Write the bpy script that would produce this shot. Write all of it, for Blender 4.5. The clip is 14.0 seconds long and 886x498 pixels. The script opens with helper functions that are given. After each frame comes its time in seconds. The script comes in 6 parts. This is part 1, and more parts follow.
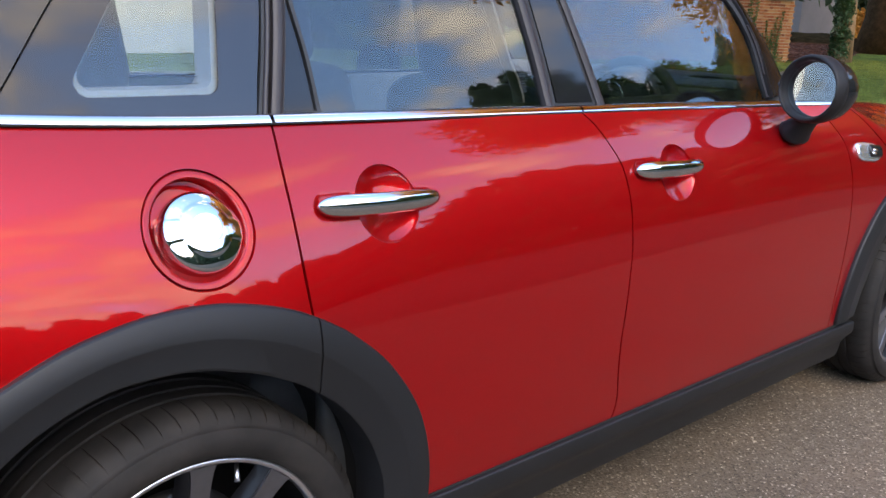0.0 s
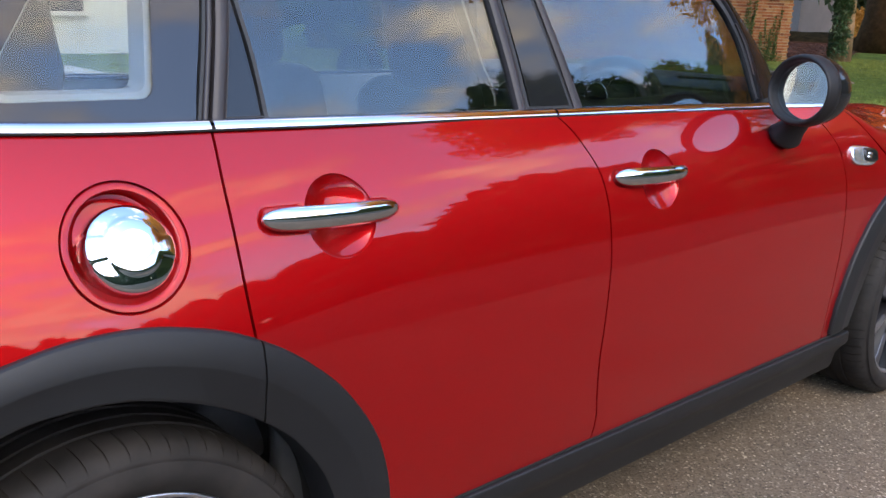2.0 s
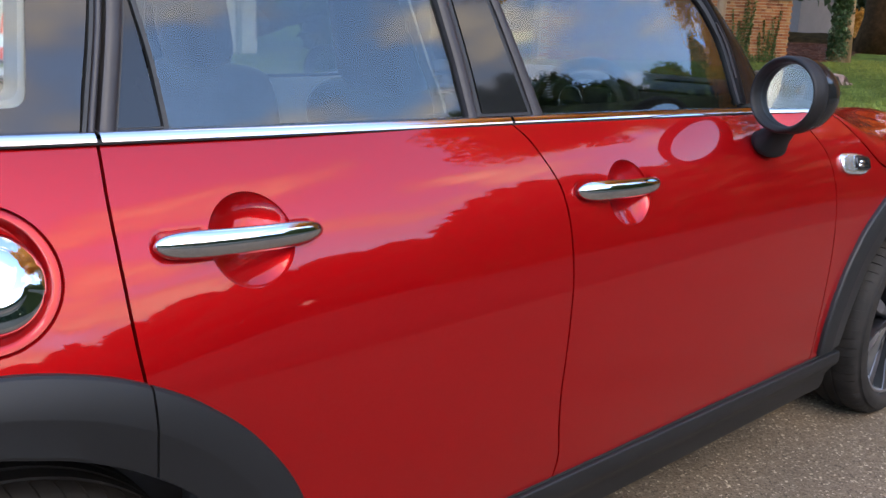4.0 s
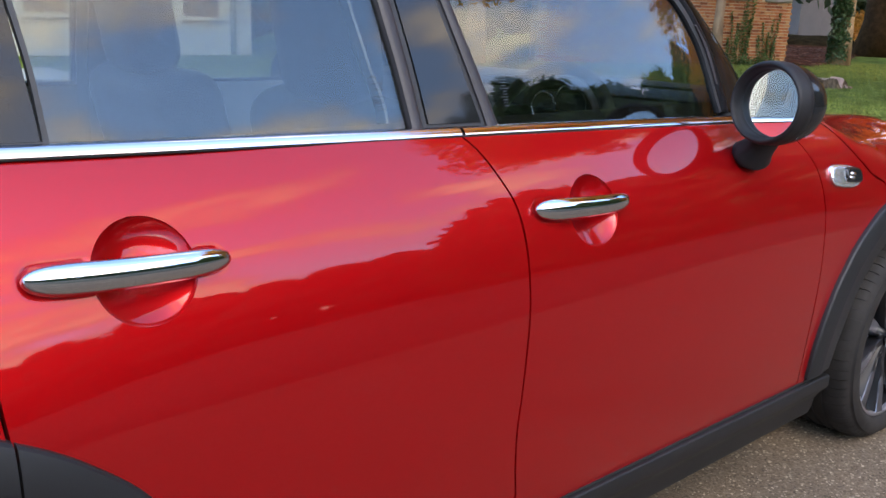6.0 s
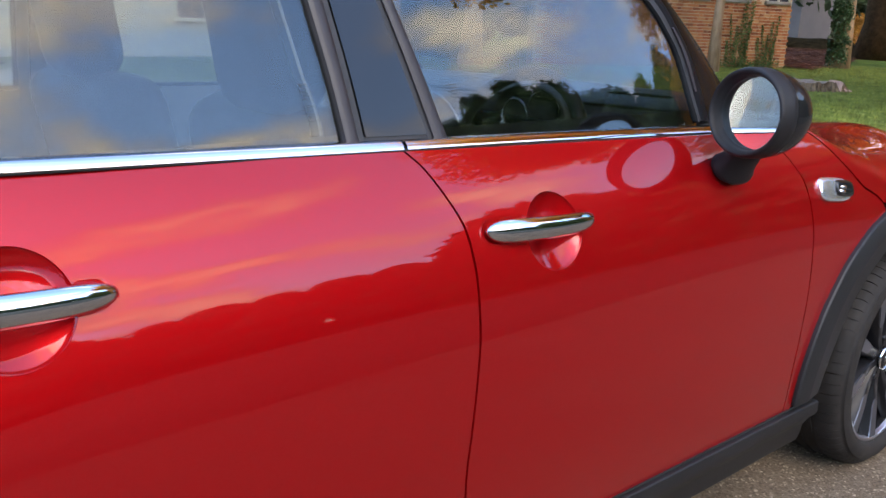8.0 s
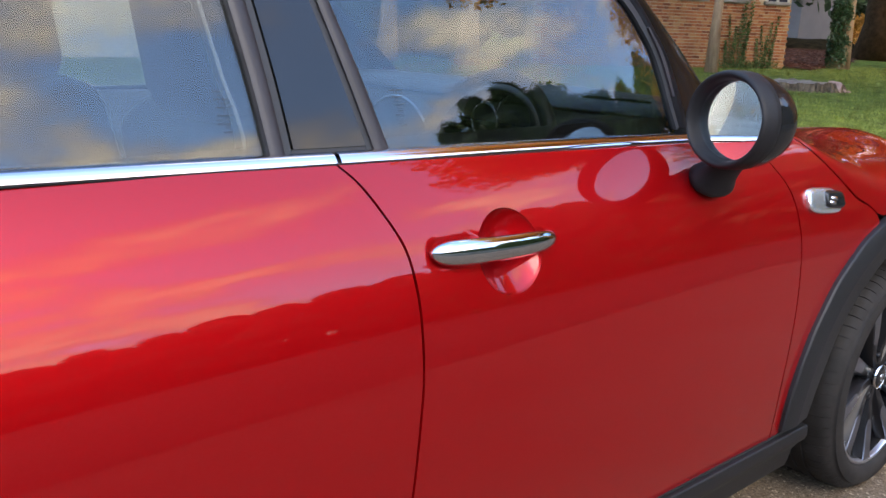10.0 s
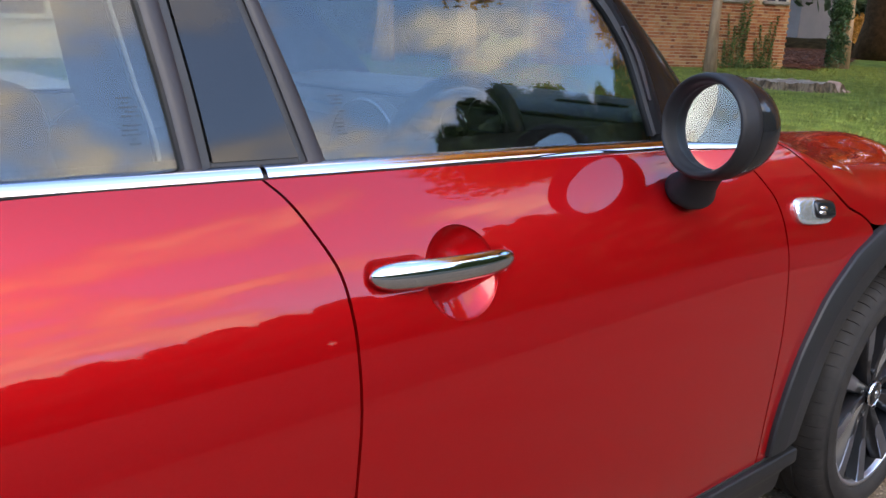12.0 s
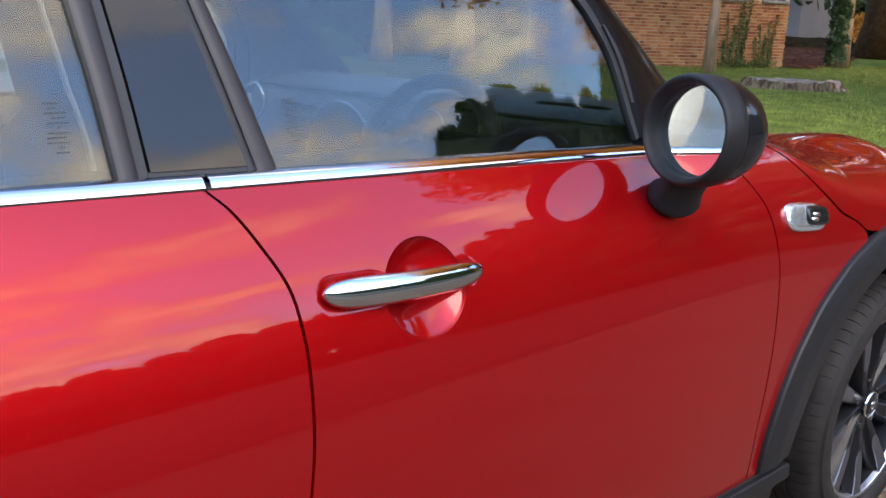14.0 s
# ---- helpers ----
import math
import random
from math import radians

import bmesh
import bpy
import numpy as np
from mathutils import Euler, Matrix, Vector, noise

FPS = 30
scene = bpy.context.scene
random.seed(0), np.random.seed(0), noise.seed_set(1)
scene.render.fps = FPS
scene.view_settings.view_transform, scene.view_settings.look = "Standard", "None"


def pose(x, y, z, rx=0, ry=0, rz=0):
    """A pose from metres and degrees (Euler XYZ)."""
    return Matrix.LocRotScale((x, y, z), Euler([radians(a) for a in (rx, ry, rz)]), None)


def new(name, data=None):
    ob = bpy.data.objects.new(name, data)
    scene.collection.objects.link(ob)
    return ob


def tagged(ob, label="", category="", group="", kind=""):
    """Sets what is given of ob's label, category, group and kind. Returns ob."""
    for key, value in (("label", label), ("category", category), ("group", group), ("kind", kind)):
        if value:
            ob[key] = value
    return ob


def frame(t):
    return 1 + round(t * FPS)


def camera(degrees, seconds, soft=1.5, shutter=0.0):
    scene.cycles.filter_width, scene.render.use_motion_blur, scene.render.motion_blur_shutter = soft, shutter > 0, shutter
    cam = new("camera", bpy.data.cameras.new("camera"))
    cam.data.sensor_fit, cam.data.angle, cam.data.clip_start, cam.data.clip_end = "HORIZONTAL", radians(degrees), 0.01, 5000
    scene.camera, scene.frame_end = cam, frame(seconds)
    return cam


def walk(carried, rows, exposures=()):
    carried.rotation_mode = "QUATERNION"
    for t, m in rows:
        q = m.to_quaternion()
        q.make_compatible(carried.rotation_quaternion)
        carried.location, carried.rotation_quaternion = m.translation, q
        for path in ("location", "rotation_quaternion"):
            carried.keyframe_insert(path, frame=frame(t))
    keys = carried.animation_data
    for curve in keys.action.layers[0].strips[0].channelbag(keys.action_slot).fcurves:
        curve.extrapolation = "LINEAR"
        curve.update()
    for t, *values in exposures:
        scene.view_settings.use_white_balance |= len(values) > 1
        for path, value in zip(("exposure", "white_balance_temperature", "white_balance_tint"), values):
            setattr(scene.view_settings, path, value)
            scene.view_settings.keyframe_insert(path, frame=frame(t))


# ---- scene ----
cam = camera(52.25, 14.0)
# the slide of the camera beside the car: seconds, metres right, ahead and up of its start, degrees of yaw, pitch and roll
ROWS = [
    (0.0, 0.0000, 0.0000, 0.0000, -0.000, -0.000, 0.000),
    (0.5, 0.0079, 0.0126, 0.0028, -0.006, 0.000, 0.020),
    (1.0, 0.0244, 0.0409, 0.0090, -0.012, -0.029, 0.030),
    (1.5, 0.0421, 0.0683, 0.0155, 0.006, -0.017, 0.080),
    (2.0, 0.0622, 0.1021, 0.0233, 0.000, -0.023, 0.080),
    (2.5, 0.0843, 0.1372, 0.0313, 0.012, -0.017, 0.090),
    (3.0, 0.1105, 0.1807, 0.0405, 0.017, -0.006, 0.120),
    (5.5, 0.2256, 0.3694, 0.0852, 0.035, 0.109, -0.020),
    (6.0, 0.2490, 0.4074, 0.0949, 0.035, 0.138, -0.050),
    (6.5, 0.2711, 0.4435, 0.1043, 0.029, 0.161, -0.090),
    (7.0, 0.2932, 0.4790, 0.1130, 0.040, 0.207, -0.110),
    (7.5, 0.3124, 0.5104, 0.1211, 0.040, 0.225, -0.180),
    (8.0, 0.3339, 0.5455, 0.1302, 0.046, 0.248, -0.220),
    (10.5, 0.4316, 0.7075, 0.1696, 0.069, 0.282, -0.230),
    (11.0, 0.4509, 0.7383, 0.1771, 0.081, 0.288, -0.190),
    (11.5, 0.4673, 0.7658, 0.1834, 0.086, 0.277, -0.180),
    (12.0, 0.4827, 0.7914, 0.1897, 0.092, 0.271, -0.170),
    (12.5, 0.4980, 0.8169, 0.1955, 0.098, 0.253, -0.150),
    (13.0, 0.5120, 0.8393, 0.2011, 0.109, 0.253, -0.130),
    (13.5, 0.5221, 0.8549, 0.2044, 0.121, 0.265, -0.070),
    (14.0, 0.5285, 0.8641, 0.2063, 0.138, 0.277, -0.030),
]
START = pose(-0.5248, -1.0682, 1.1746, -15.266, -2.432, -42.092)
walk(cam, [(t, START @ pose(x, y, z, 90 + pitch, roll, yaw)) for t, x, y, z, yaw, pitch, roll in ROWS])

# ---- light ----
SUN_ELEV, SUN_AZ = radians(44), radians(205)          # autumn sun behind thin cloud, off the rear of the flank
world = bpy.data.worlds.new("sky")
scene.world = world
world.use_nodes = True
wn, wl = world.node_tree.nodes, world.node_tree.links
wn.clear()
w_out = wn.new("ShaderNodeOutputWorld")
w_bg = wn.new("ShaderNodeBackground")
w_sky = wn.new("ShaderNodeTexSky")
w_sky.sky_type, w_sky.sun_disc = "NISHITA", False
w_sky.sun_elevation, w_sky.sun_rotation = SUN_ELEV, SUN_AZ
w_tc = wn.new("ShaderNodeTexCoord")


def w_math(op, a, b):
    """A math node of the sky; a and b are numbers or sockets."""
    m = wn.new("ShaderNodeMath")
    m.operation = op
    for k, v in enumerate((a, b)):
        if isinstance(v, (int, float)):
            m.inputs[k].default_value = v
        else:
            wl.new(v, m.inputs[k])
    return m.outputs[0]


# cumulus on a level sheet overhead, so that it shrinks and flattens towards the horizon; more of it behind the car
w_sep = wn.new("ShaderNodeSeparateXYZ")
wl.new(w_tc.outputs["Generated"], w_sep.inputs[0])
w_deep = w_math("ADD", w_math("MAXIMUM", w_sep.outputs["Z"], 0.0), 0.22)
w_flat = wn.new("ShaderNodeCombineXYZ")
wl.new(w_math("DIVIDE", w_sep.outputs["X"], w_deep), w_flat.inputs[0])
wl.new(w_math("DIVIDE", w_sep.outputs["Y"], w_deep), w_flat.inputs[1])
w_map = wn.new("ShaderNodeMapping")
w_map.inputs["Location"].default_value = (13.04, 6.15, -5.66)
wl.new(w_flat.outputs[0], w_map.inputs["Vector"])
w_noise = wn.new("ShaderNodeTexNoise")
w_noise.inputs["Scale"].default_value, w_noise.inputs["Detail"].default_value, w_noise.inputs["Roughness"].default_value = 3.3, 8, 0.55
wl.new(w_map.outputs[0], w_noise.inputs["Vector"])
w_bank = w_math("ADD", w_math("ADD", w_math("MULTIPLY", w_math("MAXIMUM", w_sep.outputs["X"], 0.0), -0.06), w_math("MULTIPLY", w_math("MINIMUM", w_sep.outputs["X"], 0.0), 0.13)), w_math("MULTIPLY", w_sep.outputs["Y"], -0.07))
w_high = w_math("MULTIPLY", w_math("SUBTRACT", w_sep.outputs["Z"], 0.30), -0.16)     # clearer overhead
w_fac = w_math("ADD", w_math("ADD", w_noise.outputs["Fac"], w_bank), w_high)
w_ramp = wn.new("ShaderNodeValToRGB")
w_ramp.color_ramp.elements[0].position, w_ramp.color_ramp.elements[1].position = 0.455, 0.605
wl.new(w_fac, w_ramp.inputs["Fac"])
w_tone = wn.new("ShaderNodeValToRGB")     # grey thin edges, sunlit cream bodies
w_tone.color_ramp.elements[0].position, w_tone.color_ramp.elements[1].position = 0.48, 0.67
w_tone.color_ramp.elements[0].color, w_tone.color_ramp.elements[1].color = (0.42, 0.40, 0.43, 1), (1.0, 0.88, 0.75, 1)
wl.new(w_fac, w_tone.inputs["Fac"])
w_cloud = wn.new("ShaderNodeMixRGB")
w_cloud.blend_type = "MULTIPLY"
w_cloud.inputs["Fac"].default_value = 1
w_cloud.inputs["Color2"].default_value = (12.5, 12.5, 12.5, 1)
wl.new(w_tone.outputs["Color"], w_cloud.inputs["Color1"])
w_mix = wn.new("ShaderNodeMixRGB")
wl.new(w_cloud.outputs[0], w_mix.inputs["Color2"])
wl.new(w_ramp.outputs["Color"], w_mix.inputs["Fac"])
w_blue = wn.new("ShaderNodeMixRGB")
w_blue.blend_type = "MULTIPLY"
w_blue.inputs["Fac"].default_value = 1
w_blue.inputs["Color2"].default_value = (1.80, 2.05, 2.32, 1)   # deep clear autumn blue
wl.new(w_sky.outputs[0], w_blue.inputs["Color1"])
wl.new(w_blue.outputs[0], w_mix.inputs["Color1"])
wl.new(w_mix.outputs[0], w_bg.inputs["Color"])
w_bg.inputs["Strength"].default_value = 0.165
wl.new(w_bg.outputs[0], w_out.inputs["Surface"])

sun = new("sun", bpy.data.lights.new("sun", "SUN"))
sun.data.energy, sun.data.angle, sun.data.color = 0.68, radians(34), (1.0, 0.77, 0.50)
sun.rotation_euler = (radians(90) - SUN_ELEV, 0, math.pi - SUN_AZ)
scene.view_settings.exposure = 1.37
scene.view_settings.use_white_balance = True
scene.view_settings.white_balance_temperature = 6800


# ---- materials ----
def nodes_of(name):
    m = bpy.data.materials.new(name)
    m.use_nodes = True
    n, l = m.node_tree.nodes, m.node_tree.links
    return m, n, l, n["Principled BSDF"]


def noise_node(n, l, scale, detail=4, rough=0.55, coords="Object", stretch=None):
    tc = n.new("ShaderNodeTexCoord")
    out = tc.outputs[coords]
    if stretch:
        mp = n.new("ShaderNodeMapping")
        mp.inputs["Scale"].default_value = stretch
        l.new(out, mp.inputs["Vector"])
        out = mp.outputs[0]
    t = n.new("ShaderNodeTexNoise")
    t.inputs["Scale"].default_value, t.inputs["Detail"].default_value, t.inputs["Roughness"].default_value = scale, detail, rough
    l.new(out, t.inputs["Vector"])
    return t


def ramp_node(n, l, fac, stops):
    r = n.new("ShaderNodeValToRGB")
    e = r.color_ramp.elements
    while len(e) < len(stops):
        e.new(0.5)
    for k, (pos, col) in enumerate(stops):
        e[k].position, e[k].color = pos, (*col, 1)
    l.new(fac, r.inputs["Fac"])
    return r


def bump_node(n, l, fac, strength, distance, bsdf, chain=None):
    b = n.new("ShaderNodeBump")
    b.inputs["Strength"].default_value, b.inputs["Distance"].default_value = strength, distance
    l.new(fac, b.inputs["Height"])
    if chain:
        l.new(chain.outputs[0], b.inputs["Normal"])
    l.new(b.outputs[0], bsdf.inputs["Normal"])
    return b


def simple(name, col, rough=0.5, metal=0.0, var=0.25, scale=8.0, bump=0.0, bump_scale=200.0, bump_dist=0.001, coat=0.0, coords="Object", stretch=None):
    """A plain surface with mottling at two scales and fine relief."""
    m, n, l, b = nodes_of(name)
    lo, hi = [max(0, c * (1 - var)) for c in col], [min(1, c * (1 + var)) for c in col]
    big = noise_node(n, l, scale, 5, 0.6, coords, stretch)
    r = ramp_node(n, l, big.outputs["Fac"], [(0.3, lo), (0.7, hi)])
    l.new(r.outputs["Color"], b.inputs["Base Color"])
    b.inputs["Roughness"].default_value, b.inputs["Metallic"].default_value, b.inputs["Coat Weight"].default_value = rough, metal, coat
    b.inputs["Coat Roughness"].default_value = 0.03
    if bump:
        fine = noise_node(n, l, bump_scale, 3, 0.6, coords)
        bump_node(n, l, fine.outputs["Fac"], bump, bump_dist, b)
    return m


def paint_material():
    m, n, l, b = nodes_of("red_metallic_paint")
    flakes = noise_node(n, l, 2500, 2, 0.7)
    r = ramp_node(n, l, flakes.outputs["Fac"], [(0.35, (0.288, 0.0022, 0.0034)), (0.65, (0.346, 0.0033, 0.0048))])
    l.new(r.outputs["Color"], b.inputs["Base Color"])
    b.inputs["Metallic"].default_value, b.inputs["Roughness"].default_value = 0.62, 0.42
    b.inputs["Specular IOR Level"].default_value = 0.0
    b.inputs["Coat Weight"].default_value, b.inputs["Coat IOR"].default_value = 1.0, 1.465
    dust = noise_node(n, l, 5, 6, 0.65)
    rd = n.new("ShaderNodeMapRange")
    rd.inputs["From Min"].default_value, rd.inputs["From Max"].default_value, rd.inputs["To Min"].default_value, rd.inputs["To Max"].default_value = 0.35, 0.8, 0.014, 0.042
    l.new(dust.outputs["Fac"], rd.inputs["Value"])
    l.new(rd.outputs[0], b.inputs["Coat Roughness"])
    peel = noise_node(n, l, 60, 2, 0.5)
    bp = n.new("ShaderNodeBump")
    bp.inputs["Strength"].default_value, bp.inputs["Distance"].default_value = 0.05, 0.0006
    l.new(peel.outputs["Fac"], bp.inputs["Height"])
    l.new(bp.outputs[0], b.inputs["Coat Normal"])
    return m


def glass_material(name, tint, lift=0.05):
    m, n, l, b = nodes_of(name)
    n.remove(b)
    tr, gl, mix = n.new("ShaderNodeBsdfTransparent"), n.new("ShaderNodeBsdfGlossy"), n.new("ShaderNodeMixShader")
    tr.inputs["Color"].default_value = (*tint, 1)
    gl.inputs["Roughness"].default_value = 0.004
    lw = n.new("ShaderNodeLayerWeight")
    lw.inputs["Blend"].default_value = 0.5
    p5, ma = n.new("ShaderNodeMath"), n.new("ShaderNodeMath")
    p5.operation, ma.operation = "POWER", "MULTIPLY_ADD"
    p5.inputs[1].default_value, ma.inputs[1].default_value, ma.inputs[2].default_value = 4.0, 0.95, lift
    l.new(lw.outputs["Facing"], p5.inputs[0])
    l.new(p5.outputs[0], ma.inputs[0])
    l.new(ma.outputs[0], mix.inputs["Fac"])
    l.new(tr.outputs[0], mix.inputs[1])
    l.new(gl.outputs[0], mix.inputs[2])
    l.new(mix.outputs[0], n["Material Output"].inputs["Surface"])
    return m


PAINT = paint_material()
GLASS = glass_material("window_glass", (0.55, 0.59, 0.59), 0.074)
CLEARGLASS = glass_material("clear_window_glass", (0.86, 0.89, 0.89), 0.05)
CLADDING = simple("black_grained_plastic", (0.0085, 0.0085, 0.0092), 0.5, var=0.12, scale=6, bump=0.25, bump_scale=1800, bump_dist=0.0003)
CLADDING.node_tree.nodes["Principled BSDF"].inputs["Specular IOR Level"].default_value = 0.35
RUBBER = simple("black_rubber_seal", (0.014, 0.014, 0.015), 0.55, var=0.2, scale=30)
TRIMGREY = simple("grey_pillar_trim", (0.022, 0.019, 0.021), 0.45, var=0.12, scale=20)
TRIMGREY.node_tree.nodes["Principled BSDF"].inputs["Specular IOR Level"].default_value = 0.34
GLOSSBLACK = simple("gloss_black", (0.010, 0.010, 0.011), 0.05, var=0.2, scale=4)
GLOSSBLACK.node_tree.nodes["Principled BSDF"].inputs["Specular IOR Level"].default_value = 0.38
FRAMEBLACK = simple("satin_black_frame", (0.006, 0.006, 0.007), 0.4, var=0.2, scale=10)
FRAMEBLACK.node_tree.nodes["Principled BSDF"].inputs["Specular IOR Level"].default_value = 0.06
GLASSBLACK = simple("black_printed_glass", (0.014, 0.013, 0.015), 0.05, var=0.2, scale=4, coat=0.12)
PILLARBLACK = simple("pillar_black", (0.006, 0.006, 0.006), 0.16, var=0.2, scale=4)
PILLARBLACK.node_tree.nodes["Principled BSDF"].inputs["Specular IOR Level"].default_value = 0.08
GAPBLACK = simple("gap_black", (0.006, 0.006, 0.006), 0.8, var=0.3)
CHROME = simple("chrome", (0.62, 0.63, 0.645), 0.055, 1.0, var=0.03, scale=12)
BRIGHTCHROME = simple("bright_chrome", (0.70, 0.66, 0.67), 0.05, 1.0, var=0.03, scale=12)
HOUSING = simple("black_mirror_plastic", (0.011, 0.010, 0.0105), 0.55, var=0.15, scale=9, bump=0.2, bump_scale=1500, bump_dist=0.0002)
HOUSING.node_tree.nodes["Principled BSDF"].inputs["Specular IOR Level"].default_value = 0.25
MIRROR = simple("mirror_silver", (0.62, 0.67, 0.66), 0.004, 1.0, var=0.0)
ALLOY = simple("machined_alloy", (0.66, 0.66, 0.70), 0.30, 1.0, var=0.06, scale=40)
SPOKEGREY = simple("machined_spoke_grey", (0.21, 0.21, 0.23), 0.42, 1.0, var=0.08, scale=40)
RIMBLACK = simple("gloss_black_rim", (0.006, 0.006, 0.007), 0.30, var=0.2, scale=20)
RIMBLACK.node_tree.nodes["Principled BSDF"].inputs["Specular IOR Level"].default_value = 0.22
TYRE = simple("tyre_rubber", (0.0155, 0.013, 0.0112), 0.72, var=0.5, scale=14, bump=0.3, bump_scale=400, bump_dist=0.0006)
SEATCLOTH = simple("dark_seat_leather", (0.035, 0.036, 0.040), 0.5, var=0.2, scale=30, bump=0.2, bump_scale=600)
DASH = simple("dashboard_plastic", (0.045, 0.046, 0.048), 0.45, var=0.2, scale=20, bump=0.2, bump_scale=900)
PALETRIM = simple("pale_headliner", (0.21, 0.215, 0.21), 0.8, var=0.06, scale=15)
LENS = simple("clear_lamp_lens", (0.75, 0.76, 0.78), 0.10, 0.85, var=0.15, scale=60, bump=0.5, bump_scale=160, bump_dist=0.003, coat=1.0)
REDLENS = simple("red_lamp_lens", (0.30, 0.01, 0.01), 0.1, var=0.1)
DECAL = simple("grey_print", (0.035, 0.042, 0.05), 0.8, var=0.1)


# ---- helpers for building ----
def part(name, bm, material, parent=None, label="", smooth=True):
    me = bpy.data.meshes.new(name)
    bmesh.ops.recalc_face_normals(bm, faces=bm.faces[:]) if smooth == "fix" else None
    if smooth:
        for f in bm.faces:
            f.smooth = True
    bm.to_mesh(me)
    bm.free()
    me.materials.append(material)
    ob = new(name, me)
    ob.parent = parent
    return tagged(ob, label)


def thing(name, label, category, at=(0, 0, 0), group="", kind=""):
    ob = new(name)
    ob.location = at
    ob.empty_display_size = 0.1
    return tagged(ob, label, category, group, kind)


def spline(points, count):
    """count points along a smooth line through the control points (Catmull-Rom, by length)."""
    p = [Vector(q) for q in points]
    p = [p[0] * 2 - p[1], *p, p[-1] * 2 - p[-2]]
    fine = []
    for a, b, c, d in zip(p, p[1:], p[2:], p[3:]):
        for k in range(16):
            t = k / 16
            fine.append(0.5 * (2 * b + (c - a) * t + (2 * a - 5 * b + 4 * c - d) * t * t + (3 * b - a - 3 * c + d) * t ** 3))
    fine.append(p[-2])
    run = [0.0]
    for a, b in zip(fine, fine[1:]):
        run.append(run[-1] + (b - a).length)
    out, k = [], 0
    for j in range(count):
        want = run[-1] * j / (count - 1)
        while k < len(fine) - 2 and run[k + 1] < want:
            k += 1
        t = (want - run[k]) / max(run[k + 1] - run[k], 1e-9)
        out.append(fine[k].lerp(fine[k + 1], min(max(t, 0), 1)))
    return out


def sharpen(bm, degrees=35):
    limit = radians(degrees)
    bm.normal_update()
    for e in bm.edges:
        if len(e.link_faces) == 2 and e.calc_face_angle(0) > limit:
            e.smooth = False


def box(bm, x0, x1, y0, y1, z0, z1, bevel=0.0, segments=2):
    r = bmesh.ops.create_cube(bm, size=1, matrix=Matrix.LocRotScale(((x0 + x1) / 2, (y0 + y1) / 2, (z0 + z1) / 2), None, (x1 - x0, y1 - y0, z1 - z0)))
    if bevel:
        es = {e for v in r["verts"] for e in v.link_edges}
        bmesh.ops.bevel(bm, geom=list(es), offset=bevel, segments=segments, affect="EDGES", profile=0.6)
    return r


def revolve(bm, profile, axis_at, count=64, flip=False):
    """Turns (radius, y) pairs about an axis along y through (x, z)."""
    cx, cz = axis_at
    rings = []
    for r, y in profile:
        rings.append([bm.verts.new((cx + r * math.cos(2 * math.pi * k / count), y, cz + r * math.sin(2 * math.pi * k / count))) for k in range(count)])
    for a, b in zip(rings, rings[1:]):
        for k in range(count):
            q = [a[k], a[(k + 1) % count], b[(k + 1) % count], b[k]]
            bm.faces.new(q[::-1] if flip else q)
    return rings


def sweep(bm, path, section, closed=True, caps=True):
    """path: points; section: function of k, the point and its tangent giving the loop of points there."""
    loops = []
    for k, p in enumerate(path):
        t = (path[min(k + 1, len(path) - 1)] - path[max(k - 1, 0)]).normalized()
        loops.append([bm.verts.new(q) for q in section(k / (len(path) - 1), p, t)])
    n = len(loops[0])
    for a, b in zip(loops, loops[1:]):
        for i in range(n if closed else n - 1):
            bm.faces.new((a[i], a[(i + 1) % n], b[(i + 1) % n], b[i]))
    if caps and closed:
        bm.faces.new(loops[0][::-1])
        bm.faces.new(loops[-1])
    return loops


def tube(bm, path, radius, count=10):
    def section(f, p, t):
        r = radius(f) if callable(radius) else radius
        up = Vector((0, 0, 1)) if abs(t.z) < 0.9 else Vector((1, 0, 0))
        a = t.cross(up).normalized()
        b = t.cross(a)
        return [p + (a * math.cos(2 * math.pi * k / count) + b * math.sin(2 * math.pi * k / count)) * r for k in range(count)]
    return sweep(bm, [Vector(q) for q in path], section)


# ---- the car: a five-door hatchback, its nose towards +x, its right flank towards -y ----
YC = 0.80                      # the car's middle plane
WHEELBASE, TYRE_R = 2.567, 0.304
PROFILE = (1.73861, -5.41999, 7.71455, -6.19338, 3.12031, -0.96986, 0.10633)


def belt(x):
    """Height of the paint's upper edge, under the chrome strip: it lifts a little towards the tail."""
    return 0.9948 - 0.0242 * x + 0.0106 * max(0.0, (0.1 - x) / 0.35) ** 1.5


def side(x, z):
    """y of the painted right flank."""
    y = 0.0
    for c in PROFILE:
        y = y * z + c
    y += 0.0050 * (1 + math.erf((z - 0.915) / 0.074))      # the shoulder rolls in below the windows
    h = math.exp(-((z - 0.68) / 0.17) ** 2)
    y -= 0.012 * h * (math.exp(-((x + 0.05) / 0.34) ** 2) + math.exp(-((x - 2.52) / 0.40) ** 2))
    y -= 0.005 * math.exp(-((z - 0.70) / 0.09) ** 2 - ((x - 0.08) / 0.22) ** 2)      # haunch over the rear arch
    if x < -0.25:
        y += 0.55 * (x + 0.25) ** 2 + 0.8 * max(0, -0.5 - x) ** 2
    if x > 2.62:
        y += 0.55 * (x - 2.62) ** 2 + 1.2 * max(0, x - 2.95) ** 2
    return y


def strip_y(x):
    """y of the chrome strip's face: at the belt, never proud of the paint by more than a few millimetres."""
    return max(0.089 + (side(x, 0.9) - side(1, 0.9)), side(x, belt(x)) - 0.004)


